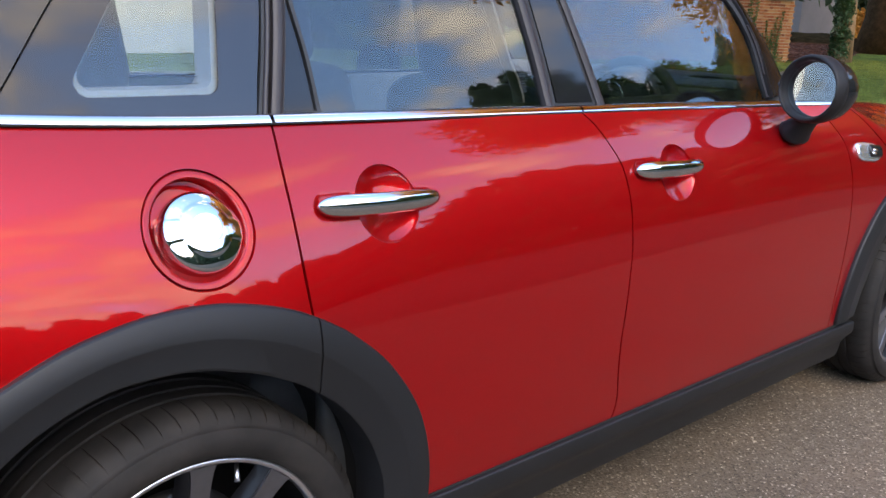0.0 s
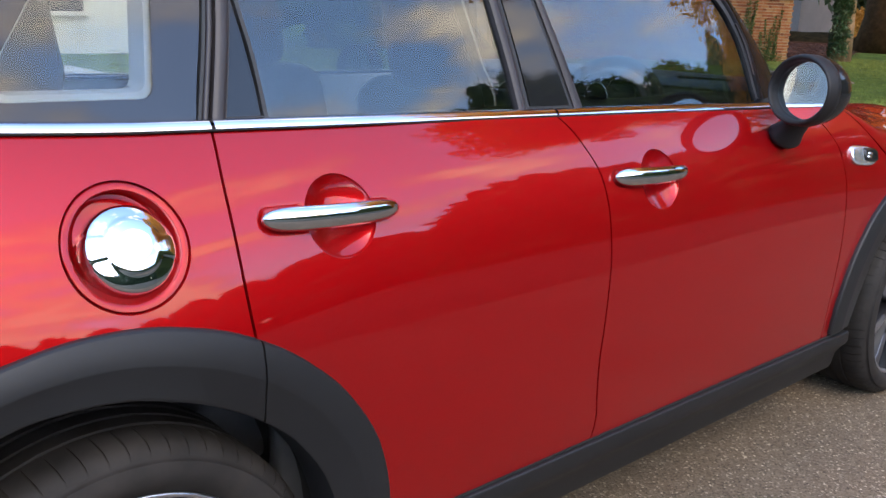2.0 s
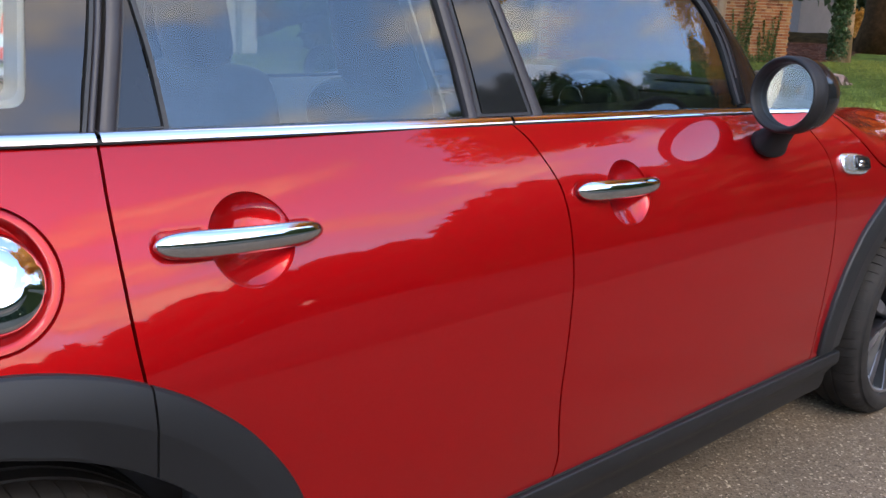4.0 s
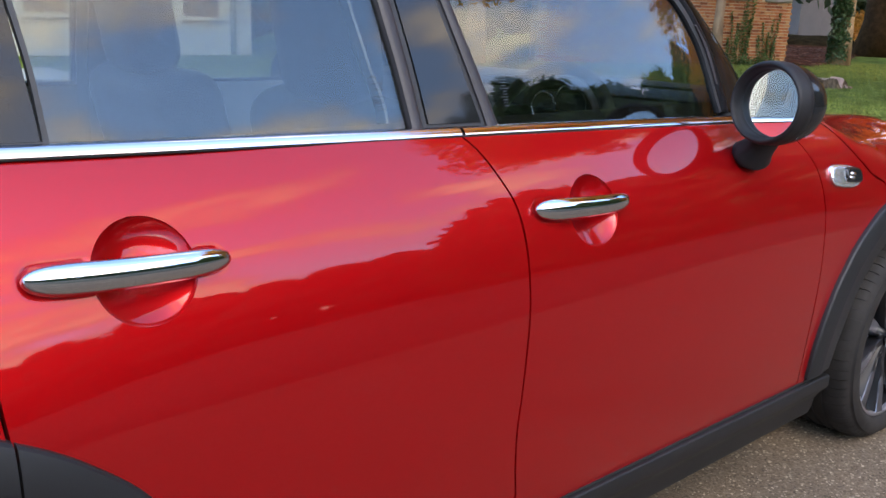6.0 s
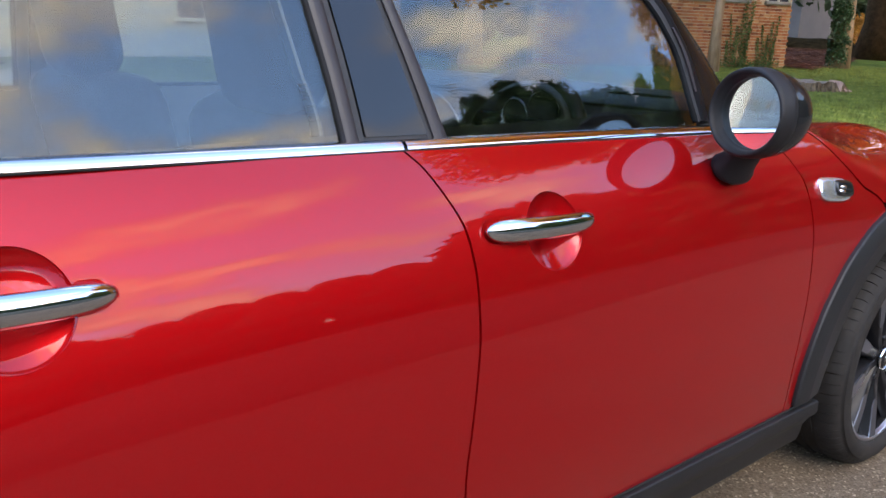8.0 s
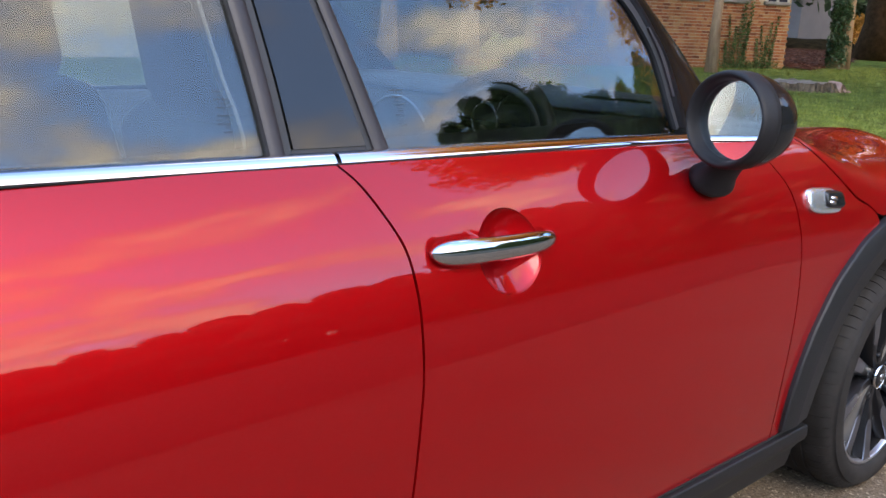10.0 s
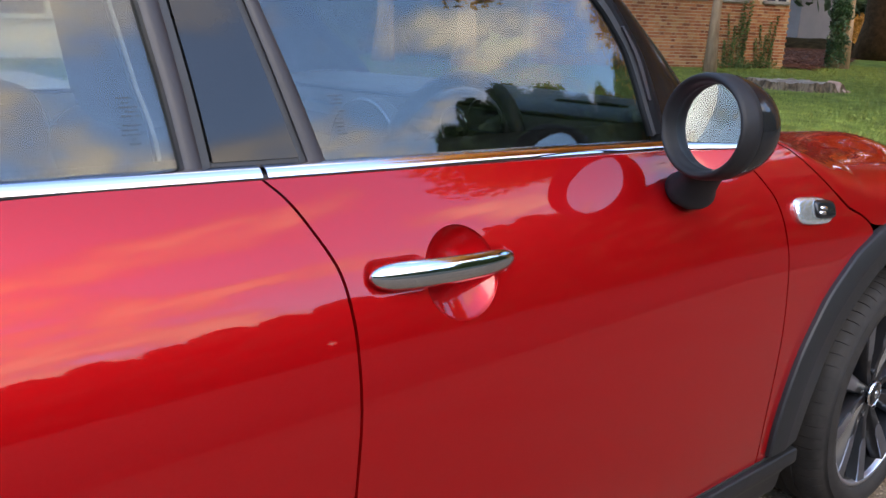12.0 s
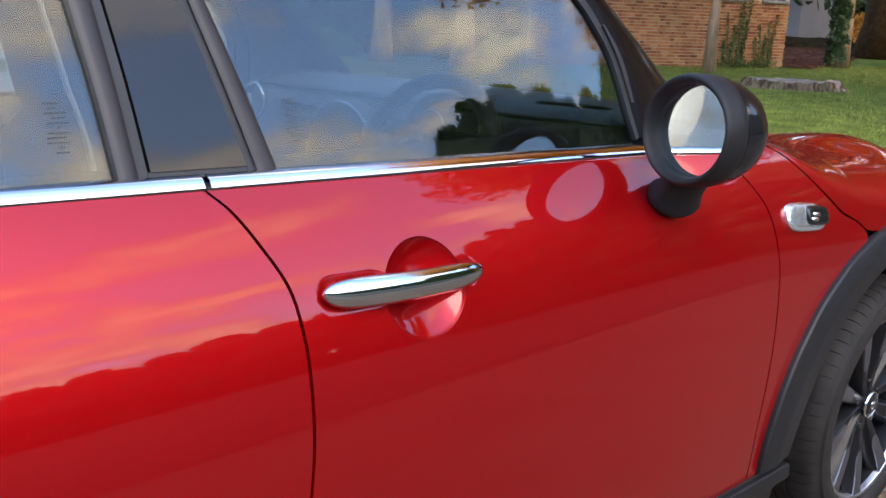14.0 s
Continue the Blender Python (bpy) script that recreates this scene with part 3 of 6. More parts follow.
ROOF_Z = 1.365
for left in (False, True):
    # quarter window: black printed border with a clear middle
    q_out_l = [(-0.205, zb(-0.2)), (-0.173, 1.044), (-0.131, 1.099), (-0.087, 1.156), (0.0, 1.26), (0.07, 1.33)]
    q_out_r = [(0.178, zb(0.18)), (0.190, 1.05), (0.206, 1.105), (0.222, 1.166), (0.240, 1.25), (0.25, 1.33)]
    corners = [Vector(c) for c in ((-0.100, 1.028), (0.123, 1.026), (0.167, 1.265), (0.062, 1.265))]
    mid = Vector((0.066, 1.14))

    def clear_rim(t):
        """Radius of the rounded clear field: the corner lines moved in by the rounding, then swollen again."""
        ray, rounding = Vector((math.cos(t), math.sin(t))), 0.020
        lines = []
        for a, b in zip(corners, corners[1:] + corners[:1]):
            e = (b - a).normalized()
            lines.append((a + Vector((-e.y, e.x)) * rounding, e))
        inner = []
        for (a, e), (b, f) in zip(lines[-1:] + lines[:-1], lines):
            inner.append(a + e * (((b.x - a.x) * f.y - (b.y - a.y) * f.x) / (e.x * f.y - e.y * f.x)))

        def beyond(p):
            near, outside = 9.0, False
            for a, b in zip(inner, inner[1:] + inner[:1]):
                e, d = b - a, p - a
                outside |= e.x * d.y - e.y * d.x < 0
                near = min(near, (d - e * min(max(d.dot(e) / e.dot(e), 0), 1)).length)
            return outside and near > rounding
        lo, hi = 0.0, 0.4
        for _ in range(24):
            m = (lo + hi) / 2
            lo, hi = (lo, m) if beyond(mid + ray * m) else (m, hi)
        return lo
    bm = panel(glass, q_out_l, q_out_r, 90, 80, [(mid.x, mid.y, clear_rim, [])], left=left, flange=0.004)
    part("quarter_window_border", bm, GLASSBLACK, car, "black printed border of the rear quarter window")
    part("quarter_trim", panel(glass, [(-0.16, 1.0), (-0.05, 1.14), (0.05, 1.30)], [(0.175, 1.0), (0.20, 1.14), (0.235, 1.30)], 90, 80, [(mid.x, mid.y, lambda t: clear_rim(t) * 0.93, [])], left=left, flange=0.05, offset=0.012), PALETRIM, car, "pale inner window surround")
    pane = part("quarter_window", band(glass, [(-0.115, 1.02), (0.045, 1.29)], [(0.14, 1.02), (0.18, 1.29)], 12, 14, 0.004, 0.005, left), CLEARGLASS, car)
    pane.visible_shadow = False
    # black panel behind it, wrapping round the tail
    part("rear_pillar", band(glass, [(-0.60, zb(-0.6)), (-0.56, 1.1), (-0.45, 1.30)], [(-0.2085, zb(-0.2)), (-0.1765, 1.044), (-0.1345, 1.099), (-0.0905, 1.156), (-0.0035, 1.26), (0.06, 1.325)], 14, 14, 0.02, 0.0, left), GLASSBLACK, car)
    # seals and frame between quarter window and rear door
    part("window_seal", band(glass, [(0.180, zb(0.18)), (0.225, 1.166), (0.25, 1.33)], [(0.185, zb(0.18)), (0.230, 1.166), (0.255, 1.33)], 1, 10, 0.012, -0.002, left), RUBBER, car)
    part("door_frame", band(glass, [(0.187, zb(0.19)), (0.232, 1.166), (0.257, 1.33)], [(0.1965, zb(0.19)), (0.2415, 1.166), (0.266, 1.33)], 6, 10, 0.014, 0.0, left, 0.004), TRIMGREY, car)
    part("door_frame", band(glass, [(0.201, zb(0.2)), (0.2455, 1.166), (0.270, 1.33)], [(0.221, zb(0.22)), (0.266, 1.166), (0.291, 1.33)], 6, 10, 0.014, -0.003, left, 0.004), TRIMGREY, car)
    # fixed corner pane of the rear door, black
    part("corner_pane", band(glass, [(0.2245, zb(0.22) + 0.004), (0.269, 1.166), (0.27, 1.168)], [(0.285, zb(0.28) + 0.004), (0.274, 1.166), (0.2745, 1.168)], 4, 10, 0.004, 0.003, left), GLOSSBLACK, car)
    part("window_seal", band(glass, [(0.221, zb(0.22)), (0.2655, 1.166), (0.291, 1.33)], [(0.2245, zb(0.22)), (0.269, 1.166), (0.2945, 1.33)], 1, 10, 0.01, -0.001, left), RUBBER, car)
    part("window_seal", band(glass, [(0.2855, zb(0.28)), (0.2835, 1.084), (0.2745, 1.166), (0.27, 1.25)], [(0.2925, zb(0.29)), (0.2895, 1.084), (0.2815, 1.166), (0.277, 1.25)], 1, 12, 0.01, -0.002, left), RUBBER, car)
    part("window_seal", band(glass, [(0.2215, zb(0.22)), (0.2920, zb(0.29))], [(0.2215, zb(0.22) + 0.0045), (0.2920, zb(0.29) + 0.0045)], 1, 6, 0.01, -0.002, left), RUBBER, car)
    # rear door glass
    pane = part("rear_door_window", band(glass, [(0.285, zb(0.29) - 0.01), (0.285, 1.084), (0.275, 1.166), (0.26, 1.33)], [(0.829, zb(0.83) - 0.01), (0.822, 1.073), (0.815, 1.16), (0.80, 1.34)], 24, 16, 0.004, 0.006, left), CLEARGLASS if left else GLASS, car)
    pane.visible_shadow = False
    # trims beside the middle pillar
    part("door_frame", band(glass, [(0.822, zb(0.82)), (0.816, 1.073), (0.807, 1.16), (0.79, 1.34)], [(0.843, zb(0.84)), (0.838, 1.073), (0.831, 1.16), (0.815, 1.34)], 6, 12, 0.016, -0.003, left, 0.004), TRIMGREY, car, "dark grey window frame")
    part("window_seal", band(glass, [(0.8432, zb(0.84)), (0.8382, 1.073), (0.8312, 1.16), (0.8152, 1.34)], [(0.855, zb(0.85)), (0.850, 1.073), (0.842, 1.16), (0.825, 1.34)], 2, 12, 0.016, 0.001, left), RUBBER, car)
    part("middle_pillar", band(glass, [(0.858, zb(0.86) + 0.005), (0.853, 1.073), (0.845, 1.16), (0.828, 1.34)], [(0.970, zb(0.97) + 0.005), (0.950, 1.073), (0.929, 1.16), (0.885, 1.34)], 8, 12, 0.02, 0.0, left), GLOSSBLACK, car, "gloss black middle pillar cover")
    part("window_seal", band(glass, [(0.856, zb(0.86) - 0.004), (0.972, zb(0.97) - 0.004)], [(0.856, zb(0.86) + 0.0045), (0.972, zb(0.97) + 0.0045)], 1, 4, 0.02, 0.002, left), RUBBER, car)
    part("window_seal", band(glass, [(0.9705, zb(0.97)), (0.9505, 1.073), (0.9295, 1.16), (0.8855, 1.34)], [(0.980, zb(0.98)), (0.960, 1.073), (0.939, 1.16), (0.895, 1.34)], 2, 12, 0.016, 0.001, left), RUBBER, car)
    part("door_frame", band(glass, [(0.9802, zb(0.98)), (0.9602, 1.073), (0.9392, 1.16), (0.8952, 1.34)], [(1.005, zb(1.0)), (0.983, 1.073), (0.959, 1.16), (0.912, 1.34)], 6, 12, 0.016, -0.003, left, 0.004), TRIMGREY, car, "dark grey window frame")
    # front door glass
    pane = part("front_door_window", band(glass, [(0.998, zb(1.0) - 0.01), (0.978, 1.073), (0.954, 1.16), (0.905, 1.34)], [(1.70, zb(1.7) - 0.01), (1.690, 1.073), (1.650, 1.17), (1.44, 1.34)], 30, 16, 0.004, 0.006, left), CLEARGLASS if left else GLASS, car)
    pane.visible_shadow = False
    # front pillar: inner seal, pillar face, windscreen edge
    front_edge = [(1.698, zb(1.69)), (1.689, 1.015), (1.683, 1.059), (1.672, 1.107), (1.650, 1.146), (1.618, 1.188), (1.525, 1.272), (1.42, 1.345)]
    part("window_seal", band(glass, front_edge, [(x + 0.010 + 0.012 * k / 8, z + 0.004) for k, (x, z) in enumerate(front_edge)], 1, 30, 0.014, -0.001, left), RUBBER, car)
    part("door_frame", band(glass, [(x + 0.0105 + 0.012 * k / 8, z + 0.004) for k, (x, z) in enumerate(front_edge)], [(1.745, zb(1.73)), (1.740, 1.02), (1.733, 1.06), (1.718, 1.11), (1.693, 1.152), (1.662, 1.195), (1.575, 1.285), (1.47, 1.36)], 4, 30, 0.02, 0.0, left, 0.003), FRAMEBLACK, car, "black front door frame")
    part("front_pillar", band(glass, [(1.748, zb(1.73)), (1.743, 1.02), (1.736, 1.06), (1.721, 1.11), (1.696, 1.152), (1.665, 1.195), (1.578, 1.285), (1.473, 1.36)],
                              [(2.040, 0.985), (2.005, 1.02), (1.962, 1.06), (1.897, 1.11), (1.836, 1.152), (1.778, 1.195), (1.66, 1.29), (1.55, 1.365)], 10, 30, 0.03, 0.004, left, wrap=0.06), PILLARBLACK, car, "gloss black windscreen pillar")

    # slim grey strip between door frame and mirror corner
    part("corner_strip", band(glass, [(1.700, 1.030), (1.688, 1.10), (1.666, 1.150)], [(1.708, 1.030), (1.700, 1.10), (1.671, 1.152)], 2, 12, 0.012, -0.006, left), TRIMGREY, car, "slim grey corner strip")

# printed marks in the window corners: bars for the fine writing
for x, z, w in ((0.088, 1.070, 0.026), (0.775, 1.038, 0.026), (1.043, 1.033, 0.026)):
    bm = bmesh.new()
    rnd = random.Random(int(x * 1000))
    for k in range(11):
        ww = w * rnd.uniform(0.35, 0.95) * (0.5 if k in (5, 9) else 1.0)
        zz = z + 0.024 - 0.0046 * k
        x0 = x - ww / 2 + rnd.uniform(-0.002, 0.004)
        cuts = sorted(rnd.uniform(0, 1) for _ in range(3))
        for u0, u1 in zip([0] + cuts, cuts + [1]):
            if u1 - u0 > 0.08:
                xa, xb = x0 + ww * u0, x0 + ww * u1 - 0.0008
                bm.faces.new([bm.verts.new((xx, glass(xx, zv) + (0.0030 if x < 0.2 else 0.0048), zv)) for xx, zv in ((xa, zz), (xb, zz), (xb, zz + 0.0011), (xa, zz + 0.0011))])
    part("window_marking", bm, DECAL, car, "small grey printed lines in the window corner", smooth=False)


# ---- chrome door handles ----
def handle(cx, cz, parent, left=False):
    x0, x1 = cx - 0.120, cx + 0.120
    path = [Vector((x0 + (x1 - x0) * (0.5 - 0.5 * math.cos(math.pi * k / 40)), 0, 0)) for k in range(41)]

    def section(f, p, t):
        u = (p.x - x0) / (x1 - x0)
        w = max(0.0, 1 - (2 * u - 1) ** 6) ** 0.5 * (1.0 - 0.16 * u)
        z0 = cz - 0.034 * (p.x - cx)
        y0 = side(p.x, z0) - 0.006 - 0.014 * math.sin(math.pi * min(max(u, 0), 1)) ** 0.7
        hz, hy = max(0.0005, 0.0195 * w), max(0.0005, 0.0145 * w)
        return [place(p.x, y0 - hy * math.cos(a) * (1.0 if math.cos(a) > 0 else 0.75), z0 + hz * math.sin(a), left) for a in (2 * math.pi * k / 20 for k in range(20))]
    bm = bmesh.new()
    sweep(bm, path, section)
    part("door_handle", bm, CHROME, parent, "chrome pull handle across a round recess", smooth="fix")


handle(*HANDLES[0][:2], doors[0])
handle(*HANDLES[1][:2], doors[1])

# ---- chrome fuel cap ----
fx, fz = 0.039, 0.852
tilt = Matrix.Translation((fx, side(fx, fz) + 0.030, fz)) @ Matrix.Rotation(radians(-31), 4, "X")
bm = bmesh.new()
count = 160
rings = []
for j in range(44):
    q = 1.0 - j / 43.5
    e = math.sin(math.pi / 2 * q)
    r = 0.0608 * e
    y = -0.0345 + 0.0150 * e ** 2.3 + 0.0190 * e ** 40
    ring = []
    for k in range(count):
        a = 2 * math.pi * k / count
        across = abs(r * math.sin(a + 0.10))
        # a raised bar across the cap with a broad round middle and a shallow dish in it
        bar = 1 / (1 + math.exp((across - 0.0140 - 0.004 * e ** 6) / 0.0011))
        disc = 1 / (1 + math.exp((r - 0.0370) / 0.0011))
        rise = 0.0017 * max(bar, disc) - 0.0010 * max(0.0, 1 - (r / 0.021) ** 4)
        notch = 0.0022 * math.exp(-((across - 0.0205) / 0.0014) ** 2) if e > 0.93 else 0
        rr = r - notch
        ring.append(bm.verts.new(tilt @ Vector((rr * math.cos(a), y - rise, rr * math.sin(a)))))
    rings.append(ring)
for p, q in zip(rings, rings[1:]):
    for k in range(count):
        k2 = (k + 1) % count
        bm.faces.new((p[k], p[k2], q[k2], q[k]))
bm.faces.new(rings[-1])
part("fuel_cap", bm, CHROME, car, "round chrome fuel cap in a dished red recess", smooth="fix")


# ---- door mirrors ----
def mirror(left):
    cy, cx, cz = -0.040, 1.588, 0.985 if left else 1.013
    turn = Matrix.Translation((cx, cy, cz)) @ Matrix.Rotation(radians(-12), 4, "Z") @ Matrix.Rotation(radians(3), 4, "Y")

    def out(v):
        v = turn @ Vector(v)
        return place(v.x, v.y, v.z, left)

    def loop(bm, x, ry, rz, n=48, dy=0.0, dz=0.0, drop=0.0):
        return [bm.verts.new(out((x + drop * math.sin(a) , dy + 1.09 * ry * math.cos(a), dz + rz * math.sin(a)))) for a in (2 * math.pi * k / n for k in range(n))]

    def skin(bm, loops, close=True):
        for p, q in zip(loops, loops[1:]):
            for k in range(len(p)):
                k2 = (k + 1) % len(p)
                bm.faces.new((p[k], p[k2], q[k2], q[k]))
        if close:
            bm.faces.new(loops[-1])
    bm = bmesh.new()
    skin(bm, [loop(bm, 0.0240, 0.0630, 0.0600), loop(bm, 0.0185, 0.0672, 0.0648), loop(bm, 0.0100, 0.0682, 0.0662), loop(bm, 0.0040, 0.0692, 0.0675), loop(bm, -0.0010, 0.0703, 0.0690), loop(bm, -0.0050, 0.0725, 0.0722), loop(bm, -0.0060, 0.0745, 0.0755), loop(bm, -0.0030, 0.0768, 0.0790), loop(bm, 0.0040, 0.0780, 0.0810), loop(bm, 0.0220, 0.0785, 0.0815), loop(bm, 0.0340, 0.0785, 0.0815), loop(bm, 0.0360, 0.0765, 0.0795)], False)
    shell = part("door_mirror", bm, HOUSING, car, "round door mirror with black housing", smooth="fix")
    bm = bmesh.new()
    skin(bm, [loop(bm, 0.035, 0.0780, 0.0810), loop(bm, 0.048, 0.0770, 0.0802, dy=-0.001), loop(bm, 0.066, 0.0725, 0.0755, dy=-0.003), loop(bm, 0.085, 0.064, 0.067, dy=-0.005), loop(bm, 0.102, 0.051, 0.053, dy=-0.006), loop(bm, 0.114, 0.034, 0.036, dy=-0.006), loop(bm, 0.119, 0.014, 0.015, dy=-0.006)])
    part("mirror_cap", bm, GLOSSBLACK, shell, "gloss black mirror cap", smooth="fix")
    bm = bmesh.new()
    tipped = []
    for r, b in ((1.0, 0.0), (0.8, -0.0012), (0.6, -0.002), (0.4, -0.0026), (0.2, -0.003)):
        tipped.append(loop(bm, 0.0190 + b, 0.0676 * r, 0.0652 * r))
    skin(bm, tipped)
    part("mirror_glass", bm, MIRROR, shell, "convex silvered mirror glass", smooth="fix")
    bm = bmesh.new()
    path = [(1.652, -0.030, 0.950), (1.653, -0.020, 0.936), (1.656, -0.008, 0.921), (1.660, 0.004, 0.909), (1.664, 0.010, 0.903), (1.666, 0.013, 0.899), (1.670, 0.020, 0.896), (1.672, 0.034, 0.896)]
    loops = []
    for (x, y, z), rx, rz in zip(path, (0.036, 0.037, 0.040, 0.045, 0.050, 0.052, 0.050, 0.046), (0.020, 0.019, 0.021, 0.025, 0.029, 0.030, 0.029, 0.026)):
        loops.append([bm.verts.new(place(x + rx * math.cos(a), y + rz * 0.55 * math.sin(a) - 0.2 * rx * math.cos(a), z + rz * math.sin(a), left)) for a in (2 * math.pi * k / 28 for k in range(28))])
    for p, q in zip(loops, loops[1:]):
        for k in range(28):
            bm.faces.new((p[k], p[(k + 1) % 28], q[(k + 1) % 28], q[k]))
    bm.faces.new(loops[0])
    bm.faces.new(loops[-1])
    part("mirror_foot", bm, HOUSING, shell, "", smooth="fix")


mirror(False)
mirror(True)

# ---- side indicator in the front wing ----
sx, sz = 2.076, 0.819


def plate(bm, cx, cz, w, h, dys, n=48, power=0.45, slope=-0.10):
    loops = []
    for grow, dy in dys:
        loop = []
        for k in range(n):
            a = 2 * math.pi * k / n
            ca, sa = math.cos(a), math.sin(a)
            x = cx + (w + grow) * math.copysign(abs(ca) ** power, ca)
            z = cz + slope * (x - cx) + (h + grow) * math.copysign(abs(sa) ** power, sa)
            loop.append(bm.verts.new((x, side(x, z) + dy, z)))
        loops.append(loop)
    for p, q in zip(loops, loops[1:]):
        for k in range(n):
            bm.faces.new((p[k], p[(k + 1) % n], q[(k + 1) % n], q[k]))
    bm.faces.new(loops[-1])


bm = bmesh.new()
plate(bm, sx, sz, 0.067, 0.0245, ((0.0015, 0.004), (0.001, -0.006), (-0.001, -0.0085), (-0.004, -0.0095), (-0.010, -0.010)), power=0.6)
sharpen(bm)
indicator = part("side_indicator", bm, LENS, car, "clear side indicator lens with a chrome insert", smooth="fix")
bm = bmesh.new()
plate(bm, sx + 0.033, sz + 0.001, 0.039, 0.0180, ((0.0, -0.006), (-0.001, -0.0135), (-0.005, -0.016), (-0.009, -0.0155)))
part("chrome_insert", bm, GLOSSBLACK, indicator, "glossy dark insert", smooth="fix")
bm = bmesh.new()
for k in range(2):
    plate(bm, sx + 0.022 - 0.008 * k, sz + 0.005 - 0.008 * k, 0.011, 0.0045, ((0, -0.014), (-0.001, -0.018)), n=16)
part("badge", bm, CHROME, indicator, "small chrome badge mark", smooth="fix")


# ---- wheels ----
def wheel(cx, left, turn, face_y=0.0):
    cz = TYRE_R - 0.003
    m = Matrix.Translation((cx, 2 * YC - face_y if left else face_y, cz)) @ (Matrix.Rotation(math.pi, 4, "Z") if left else Matrix.Identity(4))

    def fin(bm):
        bmesh.ops.transform(bm, matrix=m, verts=bm.verts[:])
        return bm
    bm = bmesh.new()
    R = 0.229
    revolve(bm, [(R - 0.0075, 0.010), (R - 0.0055, 0.002), (R - 0.004, -0.002), (R + 0.001, -0.004), (R + 0.004, -0.002), (R + 0.004, 0.006)], (0, 0), 96)
    rim = part("wheel", fin(bm), ALLOY, car, "black alloy wheel with machined silver spoke ends", smooth="fix")
    bm = bmesh.new()
    revolve(bm, [(R - 0.0070, 0.009), (R - 0.012, 0.03), (R - 0.022, 0.10), (R - 0.02, 0.19)], (0, 0), 64)
    part("barrel", fin(bm), RIMBLACK, rim, smooth="fix")
    bm = bmesh.new()
    revolve(bm, [(0.02, 0.085), (0.14, 0.085), (0.145, 0.10)], (0, 0), 48)
    part("brake_disc", fin(bm), SPOKEGREY, rim, "dull steel brake disc", smooth="fix")
    # tyre: sidewall, shoulder, tread
    bm = bmesh.new()
    T = TYRE_R
    revolve(bm, [(R + 0.002, 0.004), (R + 0.006, -0.006), (R + 0.014, -0.0125), (R + 0.026, -0.0165), (R + 0.040, -0.0165), (R + 0.052, -0.012), (T - 0.022, -0.007), (T - 0.020, -0.0045), (T - 0.012, 0.001), (T - 0.005, 0.012), (T - 0.001, 0.030), (T, 0.07), (T, 0.12), (T - 0.001, 0.16), (T - 0.008, 0.182), (T - 0.03, 0.195), (R, 0.19)], (0, 0), 120)
    sharpen(bm, 50)
    part("tyre", fin(bm), TYRE, rim, "worn black tyre with grooved shoulder", smooth="fix")
    # shoulder blocks and grooves
    bm = bmesh.new()
    blocks = 66
    for k in range(blocks):
        a0, a1 = 2 * math.pi * (k + 0.045) / blocks, 2 * math.pi * (k + 0.955) / blocks
        skew = 0.012
        lines = []
        for a in (a0, a1):
            lines.append([(T - 0.0185, -0.0035, 0), (T - 0.009, 0.0015, 0.15), (T - 0.001, 0.012, 0.4), (T + 0.0030, 0.030, 0.8), (T + 0.0035, 0.055, 1.1)])
        vs = [[bm.verts.new((r * math.cos(a + skew * s), y, r * math.sin(a + skew * s))) for r, y, s in ln] for a, ln in zip((a0, a1), lines)]
        low = [[bm.verts.new(((r - 0.0035) * math.cos(a + skew * s), y + 0.003, (r - 0.0035) * math.sin(a + skew * s))) for r, y, s in ln] for a, ln in zip((a0, a1), lines)]
        for j in range(4):
            bm.faces.new((vs[0][j], vs[0][j + 1], vs[1][j + 1], vs[1][j]))
        for s in (0, 1):
            for j in range(4):
                bm.faces.new((vs[s][j], vs[s][j + 1], low[s][j + 1], low[s][j]))
        bm.faces.new((vs[0][0], vs[1][0], low[1][0], low[0][0]))
    for y0 in (0.064, 0.098, 0.134):
        revolve(bm, [(T - 0.002, y0), (T + 0.0035, y0 + 0.001), (T + 0.0035, y0 + 0.027), (T - 0.002, y0 + 0.028)], (0, 0), 120)
    sharpen(bm, 40)
    part("tread", fin(bm), TYRE, rim, smooth="fix")
    # spokes: black arms, silver ends
    for k in range(10):
        a = turn + 2 * math.pi * k / 10
        rot = Matrix.Rotation(-a, 4, "Y")
        bm = bmesh.new()
        rows = []
        for r, w, y, d in ((0.030, 0.0135, 0.020, 0.03), (0.070, 0.0125, 0.020, 0.03), (0.110, 0.0150, 0.014, 0.03), (0.160, 0.0180, 0.008, 0.028), (0.200, 0.0195, 0.003, 0.024), (0.222, 0.0225, 0.001, 0.02)):
            rows.append([bm.verts.new(rot @ Vector((r, yy, s * ww))) for s, yy, ww in ((-1, y + d, w * 1.5), (-1, y + 0.003, w), (-0.75, y, w), (0.75, y, w), (1, y + 0.003, w), (1, y + d, w * 1.5))])
        for p, q in zip(rows, rows[1:]):
            for j in range(5):
                bm.faces.new((p[j], p[j + 1], q[j + 1], q[j]))
        sharpen(bm, 40)
        part("spoke", fin(bm), RIMBLACK, rim, smooth="fix")
        bm = bmesh.new()
        top = []
        for r, w, y in ((0.118, 0.001, 0.0128), (0.119, 0.0055, 0.0126), (0.122, 0.0095, 0.0120), (0.128, 0.0128, 0.0112), (0.138, 0.0150, 0.0098), (0.165, 0.0160, 0.0060), (0.195, 0.0170, 0.0022), (0.214, 0.0190, 0.0002), (0.2235, 0.022, -0.0012)):
            top.append([bm.verts.new(rot @ Vector((r, y + e, s * w))) for s, e in ((-1, 0.003), (-0.96, -0.0004), (0.96, -0.0004), (1, 0.003))])
